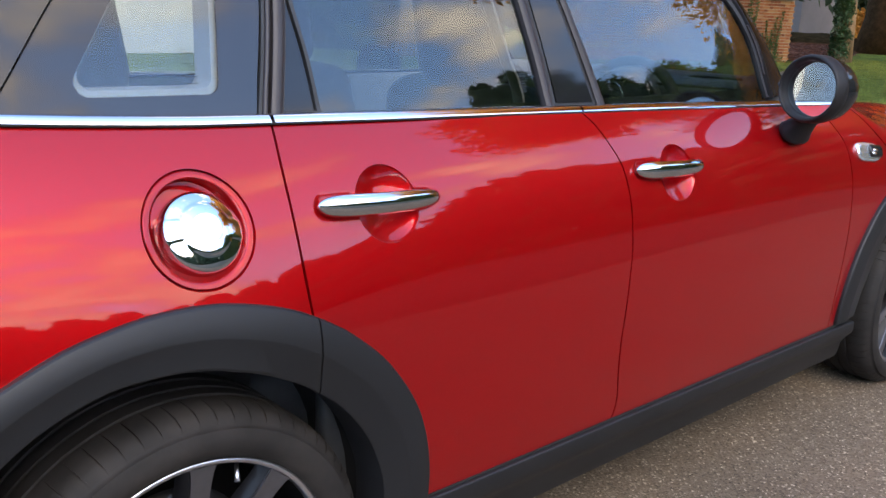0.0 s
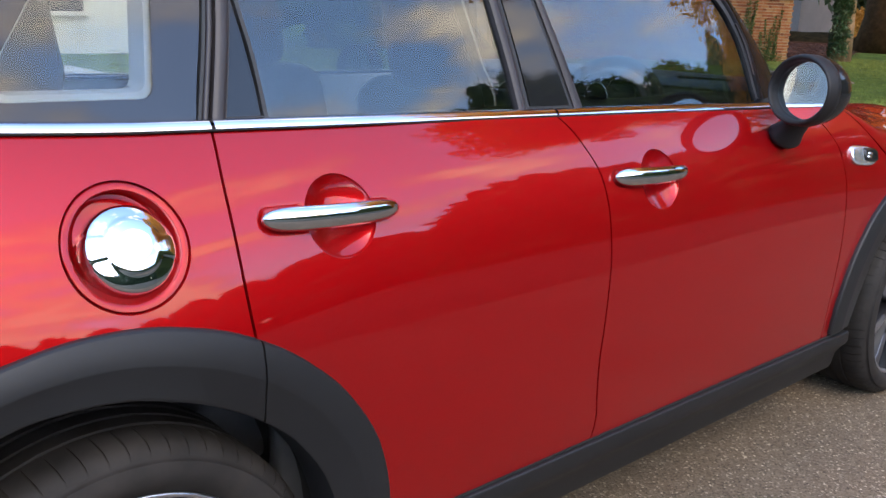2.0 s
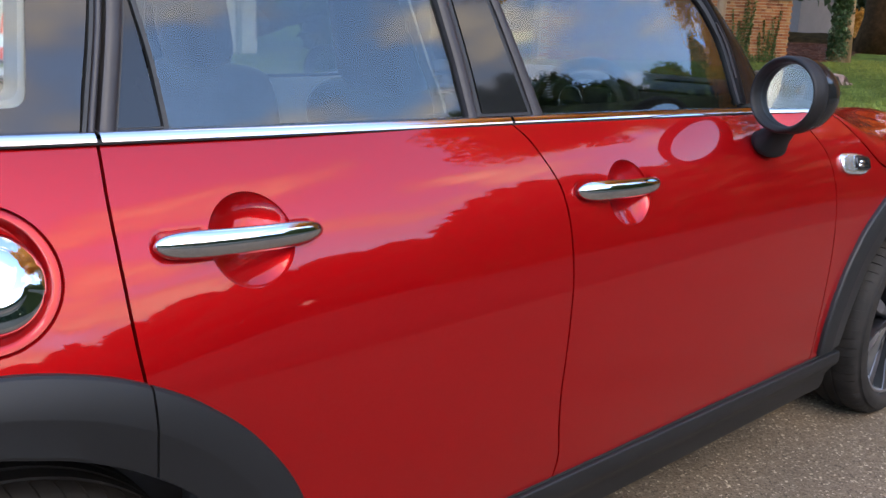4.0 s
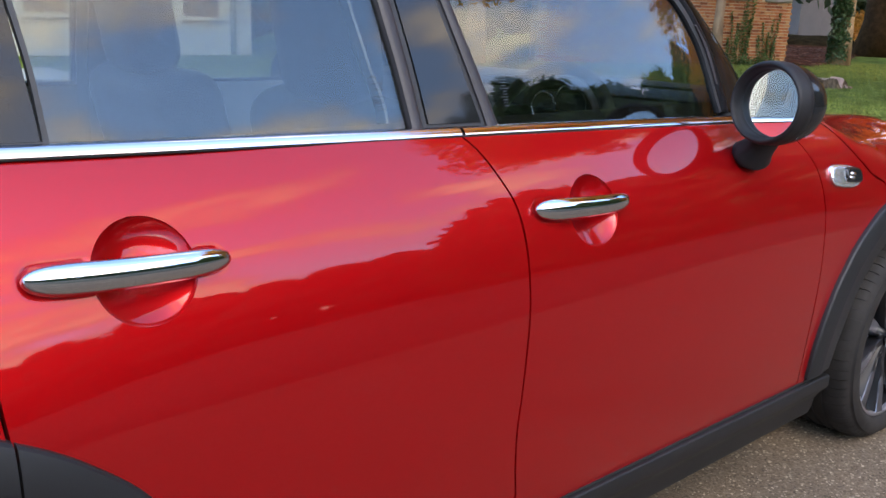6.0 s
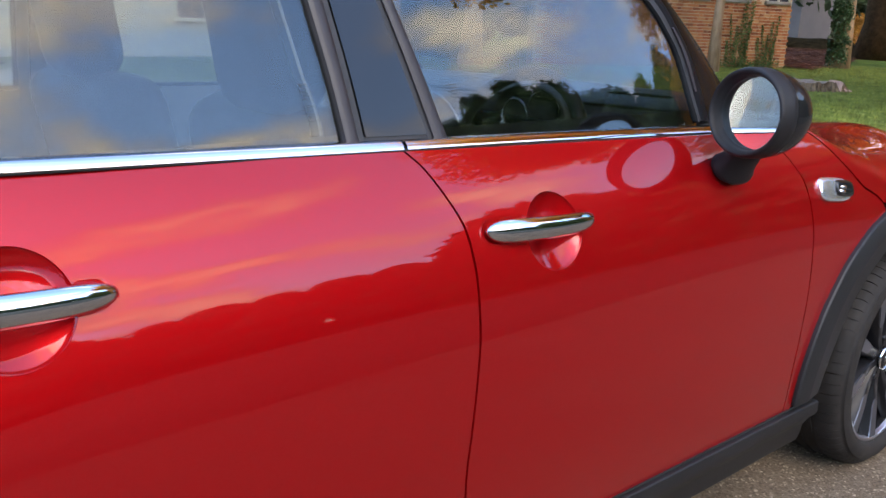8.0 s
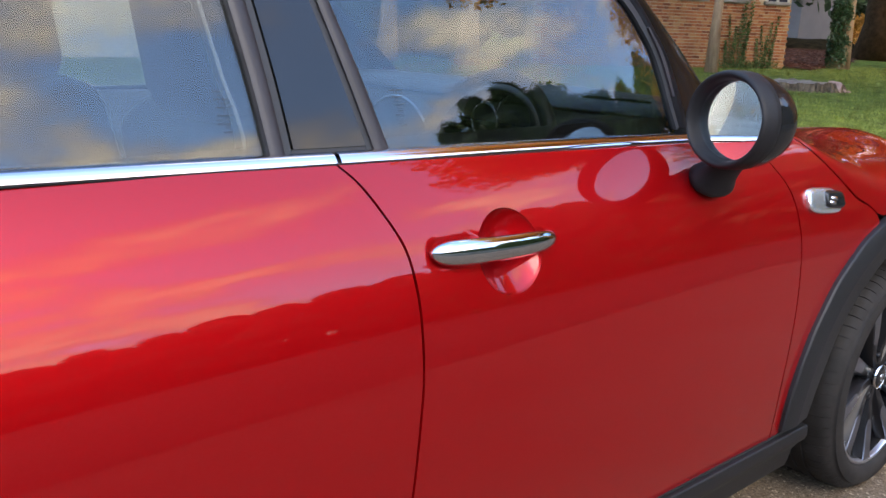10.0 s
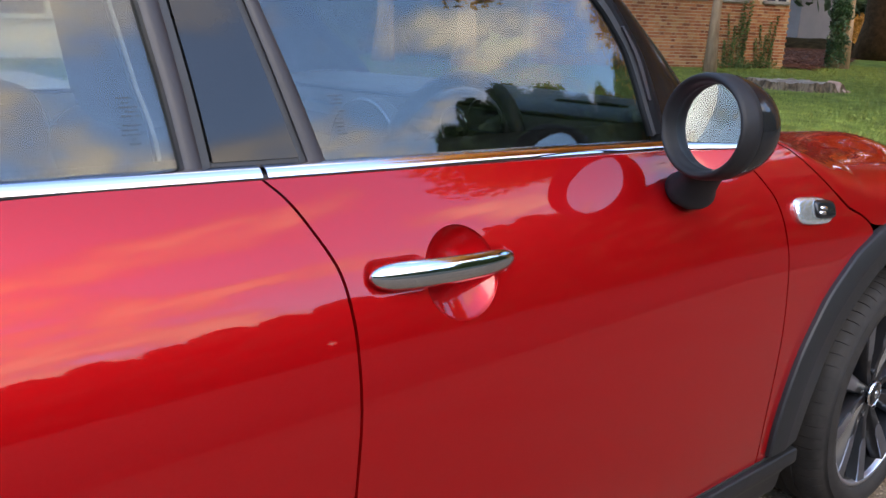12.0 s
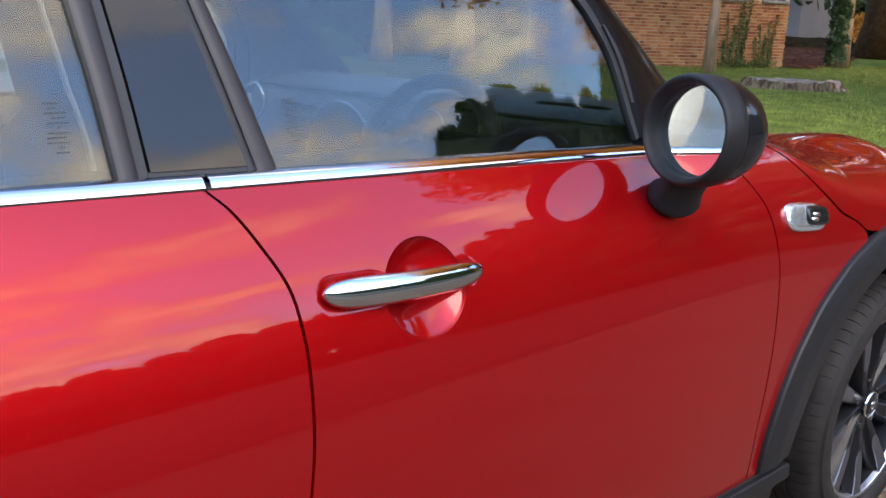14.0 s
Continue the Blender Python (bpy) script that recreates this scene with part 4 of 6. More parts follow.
        for p, q in zip(top, top[1:]):
            for j in range(3):
                bm.faces.new((p[j], p[j + 1], q[j + 1], q[j]))
        sharpen(bm, 40)
        part("spoke_face", fin(bm), SPOKEGREY, rim, "machined silver spoke end", smooth="fix")
    bm = bmesh.new()
    revolve(bm, [(0.0005, 0.006), (0.020, 0.0065), (0.026, 0.008), (0.0285, 0.012), (0.0285, 0.03)], (0, 0), 40)
    part("hub_cap", fin(bm), GLOSSBLACK, rim, "round dark hub cap", smooth="fix")
    bm = bmesh.new()
    revolve(bm, [(0.0285, 0.012), (0.0295, 0.0085), (0.0315, 0.0085), (0.0325, 0.013)], (0, 0), 40)
    revolve(bm, [(0.0005, 0.0050), (0.010, 0.0055), (0.0105, 0.007)], (0, 0), 24)
    part("hub_ring", fin(bm), CHROME, rim, smooth="fix")
    for k in range(5):
        a = 2 * math.pi * (k + 0.3) / 5
        bm = bmesh.new()
        revolve(bm, [(0.0005, 0.017), (0.007, 0.017), (0.009, 0.020), (0.0095, 0.035)], (0.056 * math.cos(a), 0.056 * math.sin(a)), 12)
        part("wheel_bolt", fin(bm), RIMBLACK, rim, smooth="fix")
    # valve
    bm = bmesh.new()
    va = turn + 2 * math.pi * 1.5 / 10
    tube(bm, [(r * math.cos(va), y, r * math.sin(va)) for r, y in ((0.214, 0.020), (0.203, 0.012), (0.193, 0.004))], lambda f: 0.0035 if f < 0.6 else 0.0045, 10)
    part("valve", fin(bm), ALLOY, rim, "grey metal valve cap", smooth="fix")


for left in (False, True):
    wheel(0.0, left, radians(13.5))
    wheel(WHEELBASE, left, radians(12), -0.010)


# ---- bonnet, nose, roof, tail ----
def bonnet_low(x):
    """Lower border of the bonnet: the gap line, then the arch, then the bumper."""
    line = ((1.94, 0.968), (2.006, 0.953), (2.063, 0.930), (2.113, 0.897), (2.166, 0.857), (2.229, 0.810), (2.290, 0.785), (2.330, 0.760), (2.42, 0.75), (2.80, 0.74), (2.93, 0.66), (3.22, 0.60))
    for (a, za), (b, zc) in zip(line, line[1:]):
        if x <= b:
            return za + (zc - za) * (x - a) / (b - a)
    return line[-1][1]


def bonnet_top(x):
    return 0.962 - 0.12 * (x - 1.98) - 0.5 * max(0, x - 2.85) ** 2


bm = bmesh.new()
rows = []
nx, nt = 64, 44
for i in range(nx + 1):
    x = 1.945 + (3.16 - 1.945) * i / nx
    zl, zt = bonnet_low(x) + 0.002, bonnet_top(x)
    zt = max(zt, zl + 0.004)
    y0 = side(x, zl)
    # follow the flank upwards, then roll over into the crown
    row = []
    for j in range(nt + 1):
        th = (math.pi / 2) * j / nt
        n = 4
        yy = y0 + (YC - y0) * (1 - math.cos(th) ** (2 / n))
        zz = zl + (zt - zl) * math.sin(th) ** (2 / n)
        lean = (side(x, min(zz, 0.97)) - y0) * (1 - j / nt) ** 1.2
        # the crown swells over each headlamp
        swell = 0.042 * math.exp(-((yy - 0.25) / 0.14) ** 2) * math.exp(-((x - 2.8) / 0.28) ** 2) * (j / nt) ** 0.3
        row.append((x, yy + lean * 0.8, zz + swell))
    rows.append(row)
full = [[bm.verts.new(p) for p in row] + [bm.verts.new((p[0], 2 * YC - p[1], p[2])) for p in row[-2::-1]] for row in rows]
for p, q in zip(full, full[1:]):
    for k in range(len(p) - 1):
        bm.faces.new((p[k], q[k], q[k + 1], p[k + 1]))
edges = [e for e in bm.edges if e.is_boundary]
for e in edges:
    e.smooth = False
r = bmesh.ops.extrude_edge_only(bm, edges=edges)
for v in r["geom"]:
    if isinstance(v, bmesh.types.BMVert):
        v.co.y += 0.012 if v.co.y < YC else -0.012
part("bonnet", bm, PAINT, car, "glossy red clamshell bonnet")

bm = bmesh.new()
rows = []
for i in range(17):
    f = i / 16
    z = 0.18 + 0.46 * f
    row = []
    for j in range(33):
        u = -1 + 2 * j / 32
        x = 3.20 - 0.38 * abs(u) ** 3.2 - 0.10 * (f - 0.6) ** 2
        row.append(bm.verts.new((x, YC + u * 0.76, z)))
    rows.append(row)
for p, q in zip(rows, rows[1:]):
    for k in range(32):
        bm.faces.new((p[k], p[k + 1], q[k + 1], q[k]))
part("front_bumper", bm, PAINT, car)
for s in (-1, 1):
    bm = bmesh.new()
    bmesh.ops.create_uvsphere(bm, u_segments=32, v_segments=16, radius=1, matrix=Matrix.LocRotScale((2.95, YC + s * 0.56, 0.70), Euler((0, radians(-35), 0)), (0.06, 0.125, 0.13)))
    part("headlamp", bm, LENS, car, "round clear headlamp")

bm = bmesh.new()
rows = []
for i in range(25):
    f = i / 24
    x = -0.56 + 1.98 * f
    crown = 1.415 - 0.055 * (2 * f - 1) ** 2 - (0.02 if f > 0.9 else 0)
    ye = glass(min(max(x, -0.1), 1.4), ROOF_Z - 0.03)
    rows.append([bm.verts.new((x, ye + (2 * YC - 2 * ye) * j / 24, crown - (crown - ROOF_Z + 0.02) * abs(2 * j / 24 - 1) ** 4)) for j in range(25)])
for p, q in zip(rows, rows[1:]):
    for k in range(24):
        bm.faces.new((p[k], q[k], q[k + 1], p[k + 1]))
bmesh.ops.solidify(bm, geom=bm.faces[:], thickness=0.025)
part("roof", bm, GLOSSBLACK, car, "gloss black roof", smooth="fix")

bm = bmesh.new()
rows = []
for i in range(13):
    f = i / 12
    x, z = 1.93 + (1.40 - 1.93) * f ** 1.05, 0.975 + 0.40 * f
    ye = glass(min(x, 1.8), z) + 0.01
    rows.append([bm.verts.new((x + 0.10 * (1 - (2 * j / 20 - 1) ** 2), ye + (2 * YC - 2 * ye) * j / 20, z)) for j in range(21)])
for p, q in zip(rows, rows[1:]):
    for k in range(20):
        bm.faces.new((p[k], p[k + 1], q[k + 1], q[k]))
screen = part("windscreen", bm, CLEARGLASS, car, "", smooth="fix")
screen.visible_shadow = False
bm = bmesh.new()
rows = []
for i in range(13):
    f = i / 12
    x, z = -0.60 + 0.10 * f, 1.0 + 0.36 * f
    rows.append([bm.verts.new((x - 0.05 * (1 - (2 * j / 16 - 1) ** 2), 0.22 + 0.10 * f + (1.16 - 0.20 * f) * j / 16, z)) for j in range(17)])
for p, q in zip(rows, rows[1:]):
    for k in range(16):
        bm.faces.new((p[k], p[k + 1], q[k + 1], q[k]))
tail_glass = part("rear_window", bm, CLEARGLASS, car, "", smooth="fix")
tail_glass.visible_shadow = False
bm = bmesh.new()
rows = []
for i in range(21):
    f = i / 20
    z = 0.20 + 0.80 * f
    row = []
    for j in range(33):
        u = -1 + 2 * j / 32
        row.append(bm.verts.new((-0.70 - 0.06 * (1 - abs(u) ** 3) + 0.08 * f ** 3, YC + u * 0.70, z)))
    rows.append(row)
for p, q in zip(rows, rows[1:]):
    for k in range(32):
        bm.faces.new((p[k], q[k], q[k + 1], p[k + 1]))
part("tailgate", bm, PAINT, car)
for s in (-1, 1):
    bm = bmesh.new()
    box(bm, -0.775, -0.70, YC + s * 0.58 - 0.055, YC + s * 0.58 + 0.055, 0.70, 0.86, 0.03, 3)
    part("tail_lamp", bm, REDLENS, car, "red tail lamp", smooth="fix")
bm = bmesh.new()
box(bm, -0.66, 3.05, 0.10, 1.50, 0.16, 0.20, 0.01, 1)
part("floor_pan", bm, GAPBLACK, car)


# ---- inside the car ----
def cushion(bm, at, size, rot=(0, 0, 0), bevel=0.05):
    r = bmesh.ops.create_cube(bm, size=1, matrix=Matrix.LocRotScale(at, Euler([radians(a) for a in rot]), size))
    es = list({e for v in r["verts"] for e in v.link_edges})
    bmesh.ops.bevel(bm, geom=es, offset=bevel, segments=4, affect="EDGES", profile=0.5)


def seat(x, y, name):
    bm = bmesh.new()
    cushion(bm, (x + 0.22, y, 0.47), (0.52, 0.50, 0.17), (0, -6, 0), 0.06)
    base = part(name, bm, SEATCLOTH, car, "dark upholstered seat", smooth="fix")
    bm = bmesh.new()
    cushion(bm, (x - 0.10, y, 0.725), (0.15, 0.50, 0.57), (0, -14, 0), 0.065)
    part("backrest", bm, SEATCLOTH, base, smooth="fix")
    bm = bmesh.new()
    cushion(bm, (x - 0.190, y, 1.125), (0.125, 0.235, 0.29), (0, -10, 0), 0.060)
    part("headrest", bm, SEATCLOTH, base, "dark padded headrest", smooth="fix")
    for s in (-1, 1):
        bm = bmesh.new()
        tube(bm, [(x - 0.165, y + s * 0.06, 1.00), (x - 0.19, y + s * 0.06, 1.10)], 0.007, 8)
        part("headrest_post", bm, CHROME, base)


seat(1.095, 0.46, "front_seat")
seat(1.04, 1.14, "front_seat")
seat(0.22, 0.46, "rear_seat")
seat(0.22, 1.14, "rear_seat")
# dashboard
bm = bmesh.new()
sect = ((1.80, 0.55), (1.74, 0.74), (1.70, 0.86), (1.686, 0.940), (1.688, 0.968), (1.697, 0.983), (1.735, 0.999), (1.80, 1.007), (1.89, 1.009), (1.95, 0.998), (1.98, 0.96), (1.98, 0.55))


def dash_at(x, y, z):
    """A point of the dashboard's section carried to y: the ends sweep forward and the top is slightly crowned."""
    return Vector((x + (0.26 * max(0.0, 0.42 - y) + 0.26 * max(0.0, y - 1.18) if x < 1.85 and z > 0.6 else 0.0), y, z + 0.008 * (1 - ((y - YC) / 0.65) ** 2) - 0.030 * (y - 0.16) / 1.28 * (z > 0.8)))


a = [[bm.verts.new(dash_at(x, y, z)) for x, z in sect] for y in [0.16 + 1.28 * k / 24 for k in range(25)]]
for p, q in zip(a, a[1:]):
    for j in range(len(sect)):
        j2 = (j + 1) % len(sect)
        bm.faces.new((p[j], p[j2], q[j2], q[j]))
bm.faces.new(a[0])
bm.faces.new(a[-1])
sharpen(bm, 45)
dash = part("dashboard", bm, DASH, car, "black moulded dashboard", smooth="fix")
for x, y, r, z in ((1.700, 0.525, 0.050, 0.945), (1.688, 0.602, 0.040, 0.930), (1.655, 0.870, 0.130, 0.830)):
    bm = bmesh.new()
    ring = [Vector((x - 0.015, y + r * math.cos(2 * math.pi * k / 40), z + r * math.sin(2 * math.pi * k / 40))) for k in range(41)]
    tube(bm, ring, 0.0030, 8)
    part("dial_ring", bm, CHROME, dash, "chrome ring round the instruments")
    bm = bmesh.new()
    loops = [[bm.verts.new((xx, y + rr * math.cos(2 * math.pi * k / 32), z + rr * math.sin(2 * math.pi * k / 32))) for k in range(32)] for xx, rr in ((x + 0.06, r), (x - 0.017, r), (x - 0.010, r * 0.9), (x - 0.008, r * 0.3))]
    for p, q in zip(loops, loops[1:]):
        for k in range(32):
            bm.faces.new((p[k], p[(k + 1) % 32], q[(k + 1) % 32], q[k]))
    bm.faces.new(loops[-1])
    part("dial", bm, DASH, dash, smooth="fix")
# cowl over the instruments
bm = bmesh.new()
arch = [[bm.verts.new((x, 0.555 + w * math.cos(t), 0.935 + h * math.sin(t))) for t in [math.pi * k / 20 for k in range(21)]] for x, w, h in ((1.690, 0.098, 0.056), (1.668, 0.108, 0.064), (1.664, 0.113, 0.069), (1.672, 0.118, 0.074), (1.720, 0.120, 0.077), (1.800, 0.105, 0.068))]
for p, q in zip(arch, arch[1:]):
    for k in range(20):
        bm.faces.new((p[k], p[k + 1], q[k + 1], q[k]))
part("instrument_cowl", bm, DASH, dash, "grey hooded instrument cowl", smooth="fix")
for y in (0.245, 1.355):
    bm = bmesh.new()
    ring = [Vector((1.712, y + 0.048 * math.cos(2 * math.pi * k / 32), 0.91 + 0.048 * math.sin(2 * math.pi * k / 32))) for k in range(33)]
    tube(bm, ring, 0.0055, 8)
    part("vent_ring", bm, CHROME, dash, "chrome air-vent ring")
# dark decor panel and strip across the dashboard
for z0, z1, x in ((0.900, 0.930, 1.680), (0.845, 0.851, 1.697)):
    bm = bmesh.new()
    box(bm, x - 0.004, x + 0.03, 0.43, 1.17, z0, z1, 0.002, 1)
    part("decor_panel", bm, GLOSSBLACK, dash, "gloss black dashboard strip", smooth="fix")
# the grooves' shadow, laid on as thin black tubes
for x, z, y0, y1, w in ((1.693, 0.979, 0.205, 1.38, 0.0042), (1.752, 1.003, 0.25, 0.40, 0.0036)):
    bm = bmesh.new()
    tube(bm, [dash_at(x, y0 + (y1 - y0) * k / 30, z) for k in range(31)], lambda f: w * min(1.0, 0.25 + 9 * f, 0.25 + 9 * (1 - f)), 8)
    part("slot_shadow", bm, GAPBLACK, dash, "black line laid on as the shadow of a dashboard groove", smooth="fix")
# steering wheel on the right
m = Matrix.Translation((1.515, 0.455, 0.872)) @ Matrix.Rotation(radians(20), 4, "Y")
bm = bmesh.new()
tube(bm, [m @ Vector((0, 0.18 * math.cos(2 * math.pi * k / 64), 0.18 * math.sin(2 * math.pi * k / 64))) for k in range(65)], 0.0155, 12)
WHEELBLACK = simple("steering_leather", (0.008, 0.008, 0.009), 0.55, var=0.2, scale=40)
wheel_rim = part("steering_wheel", bm, WHEELBLACK, car, "black leather steering wheel with silver spoke trim", smooth="fix")
bm = bmesh.new()
bmesh.ops.create_uvsphere(bm, u_segments=24, v_segments=12, radius=1, matrix=m @ Matrix.LocRotScale((0.01, 0, 0), None, (0.03, 0.062, 0.062)))
part("hub", bm, WHEELBLACK, wheel_rim, smooth="fix")
for a in (0, 180, 270):
    bm = bmesh.new()
    tube(bm, [m @ Vector((0.01, r * math.cos(radians(a)), r * math.sin(radians(a)))) for r in (0.05, 0.10, 0.172)], 0.016, 10)
    part("spoke", bm, WHEELBLACK, wheel_rim, smooth="fix")
for a in (0, 180):
    bm = bmesh.new()
    tube(bm, [m @ Vector((-0.012, 0.075 * math.cos(radians(a + d)), 0.075 * math.sin(radians(a + d)))) for d in range(-55, 56, 10)], 0.0035, 8)
    part("spoke_trim", bm, CHROME, wheel_rim, "thin chrome spoke trim")
CARDGREY = simple("pale_door_lining", (0.42, 0.43, 0.44), 0.6, var=0.1, scale=20)
# edge of the front seat belt beside the middle pillar
BELT = simple("belt_webbing", (0.42, 0.42, 0.42), 0.6, var=0.1, scale=60)
for s in (-1, 1):
    bm = bmesh.new()
    pts = spline([(0.785, 0.310, 1.315), (0.803, 0.247, 1.164), (0.813, 0.205, 1.070), (0.822, 0.165, 0.975), (0.830, 0.150, 0.70)], 20)
    sweep(bm, [Vector((p.x, p.y if s < 0 else 2 * YC - p.y, p.z)) for p in pts], lambda f, p, t: [p + Vector((dx, s * dy, 0)) for dx, dy in ((-0.0025, -0.001), (0.0025, -0.001), (0.0025, 0.0), (0.012, -0.040), (0.010, -0.041), (-0.0025, 0.0))])
    part("seat_belt", bm, BELT, car, "grey seat-belt webbing seen edge on", smooth="fix")
# inner door cards and pale headliner edge
for left in (False, True):
    for x0, x1 in ((0.30, 0.93), (0.97, 1.90)):
        bm = bmesh.new()
        box(bm, x0, x1, *((0.105, 0.14) if not left else (2 * YC - 0.14, 2 * YC - 0.105)), 0.35, 0.955 if not left else 0.905, 0.012, 2)
        card = part("door_card", bm, DASH, car, "dark inner door lining", smooth="fix")
        bm = bmesh.new()
        box(bm, x0 + 0.01, x1 - 0.01, *((0.141, 0.150) if not left else (2 * YC - 0.150, 2 * YC - 0.141)), 0.66, 0.945 if not left else 0.94, 0.004, 1)
        part("card_trim", bm, CARDGREY, card, "pale grey upper door lining", smooth="fix")
bm = bmesh.new()
tube(bm, [(1.62, YC - 0.11, 1.255), (1.615, YC, 1.26), (1.62, YC + 0.11, 1.255)], lambda f: 0.026, 14)
part("inner_mirror", bm, DASH, car, "black interior mirror", smooth="fix")


# ---- surroundings ----
def ground_material():
    """Tarmac by the car: bound aggregate with pale and dark chips."""
    m, n, l, b = nodes_of("tarmac")
    v = n.new("ShaderNodeTexVoronoi")
    v.inputs["Scale"].default_value = 185
    tc = n.new("ShaderNodeTexCoord")
    l.new(tc.outputs["Object"], v.inputs["Vector"])
    chips = ramp_node(n, l, v.outputs["Color"], [(0.0, (0.050, 0.037, 0.025)), (0.40, (0.118, 0.088, 0.060)), (0.8, (0.165, 0.127, 0.088)), (0.95, (0.42, 0.34, 0.25))])
    big = noise_node(n, l, 1.6, 6, 0.6)
    worn = ramp_node(n, l, big.outputs["Fac"], [(0.3, (0.75, 0.74, 0.73)), (0.7, (1.1, 1.08, 1.05))])
    mix = n.new("ShaderNodeMixRGB")
    mix.blend_type = "MULTIPLY"
    mix.inputs["Fac"].default_value = 1
    l.new(chips.outputs[0], mix.inputs[1])
    l.new(worn.outputs[0], mix.inputs[2])
    l.new(mix.outputs[0], b.inputs["Base Color"])
    b.inputs["Roughness"].default_value = 0.85
    bump_node(n, l, v.outputs["Distance"], 0.8, 0.004, b)
    return m


TARMAC = ground_material()
LAWN = simple("lawn", (0.110, 0.138, 0.022), 0.9, var=0.55, scale=2.2, bump=0.8, bump_scale=30, bump_dist=0.03)
LITTER = simple("leaf_litter", (0.060, 0.020, 0.008), 0.95, var=0.6, scale=5, bump=0.9, bump_scale=25, bump_dist=0.04)
BARK = simple("bark", (0.36, 0.235, 0.14), 0.9, var=0.4, scale=6, bump=0.9, bump_scale=30, bump_dist=0.02, stretch=(1, 1, 0.25))
DARKBARK = simple("dark_bark", (0.062, 0.034, 0.016), 0.9, var=0.4, scale=6, bump=0.9, bump_scale=30, bump_dist=0.02)
LEAF = simple("leaves", (0.110, 0.135, 0.045), 0.6, var=0.5, scale=1.5)
LEAFDARK = simple("dark_leaves", (0.060, 0.080, 0.040), 0.6, var=0.5, scale=1.5)
LEAFAUTUMN = simple("turning_leaves", (0.56, 0.27, 0.055), 0.6, var=0.5, scale=1.2)
tn, tl = LEAFAUTUMN.node_tree.nodes, LEAFAUTUMN.node_tree.links      # thin leaves let light through
t_leaf, t_mix = tn.new("ShaderNodeBsdfTranslucent"), tn.new("ShaderNodeMixShader")
t_leaf.inputs["Color"].default_value = (0.78, 0.37, 0.06, 1)
t_mix.inputs["Fac"].default_value = 0.55
tl.new(tn["Principled BSDF"].outputs[0], t_mix.inputs[1])
tl.new(t_leaf.outputs[0], t_mix.inputs[2])
tl.new(t_mix.outputs[0], tn["Material Output"].inputs["Surface"])
CREEPER = simple("creeper_leaves", (0.085, 0.125, 0.040), 0.6, var=0.5, scale=6)
IVY = simple("ivy_leaves", (0.035, 0.075, 0.022), 0.45, var=0.5, scale=6)
MORTAR = simple("mortar", (0.43, 0.325, 0.21), 0.95, var=0.2, scale=4)
RENDER_WALL = simple("pale_render", (0.47, 0.45, 0.39), 0.9, var=0.08, scale=2)
SLATE = simple("roof_slate", (0.12, 0.10, 0.10), 0.7, var=0.3, scale=4)
GREYWALL = simple("grey_wall", (0.176, 0.150, 0.150), 0.8, var=0.1, scale=1)
DARKGLASS = simple("dark_window", (0.03, 0.035, 0.045), 0.1, var=0.2)
STUMPBARK = simple("furrowed_bark", (0.17, 0.115, 0.070), 0.95, var=0.85, scale=9, bump=1.0, bump_scale=22, bump_dist=0.05, stretch=(1.6, 1.6, 0.35))
STUMPTOP = simple("weathered_wood", (0.27, 0.215, 0.165), 0.95, var=0.4, scale=5, bump=0.8, bump_scale=18, bump_dist=0.03)
CUTWOOD = simple("cut_wood", (0.50, 0.31, 0.24), 0.8, var=0.25, scale=9, bump=0.4, bump_scale=40, bump_dist=0.01)


for dull in (LAWN, LITTER, BARK, DARKBARK, LEAF, LEAFDARK, LEAFAUTUMN, CREEPER, MORTAR, STUMPBARK, STUMPTOP, CUTWOOD):
    dull.node_tree.nodes["Principled BSDF"].inputs["Specular IOR Level"].default_value = 0.06
TARMAC.node_tree.nodes["Principled BSDF"].inputs["Specular IOR Level"].default_value = 0.2
TYRE.node_tree.nodes["Principled BSDF"].inputs["Specular IOR Level"].default_value = 0.25


def brick_material():
    m, n, l, b = nodes_of("brick")
    info = n.new("ShaderNodeObjectInfo")
    geo = n.new("ShaderNodeNewGeometry")
    add = n.new("ShaderNodeMath")
    add.operation = "ADD"
    l.new(info.outputs["Random"], add.inputs[0])
    l.new(geo.outputs["Random Per Island"], add.inputs[1])
    fr = n.new("ShaderNodeMath")
    fr.operation = "FRACT"
    l.new(add.outputs[0], fr.inputs[0])
    r = ramp_node(n, l, fr.outputs[0], [(0.0, (0.20, 0.075, 0.040)), (0.25, (0.36, 0.130, 0.060)), (0.7, (0.44, 0.185, 0.080)), (1.0, (0.48, 0.265, 0.125))])
    stain = noise_node(n, l, 0.9, 6, 0.65, "Object")
    tone = ramp_node(n, l, stain.outputs["Fac"], [(0.3, (0.62, 0.62, 0.60)), (0.7, (1.12, 1.08, 1.0))])
    mul = n.new("ShaderNodeMixRGB")
    mul.blend_type = "MULTIPLY"
    mul.inputs["Fac"].default_value = 1
    l.new(r.outputs[0], mul.inputs[1])
    l.new(tone.outputs[0], mul.inputs[2])
    l.new(mul.outputs[0], b.inputs["Base Color"])
    b.inputs["Roughness"].default_value = 0.9
    b.inputs["Specular IOR Level"].default_value = 0.06
    t = noise_node(n, l, 40, 4)
    bump_node(n, l, t.outputs["Fac"], 0.4, 0.004, b)
    return m


BRICK = brick_material()

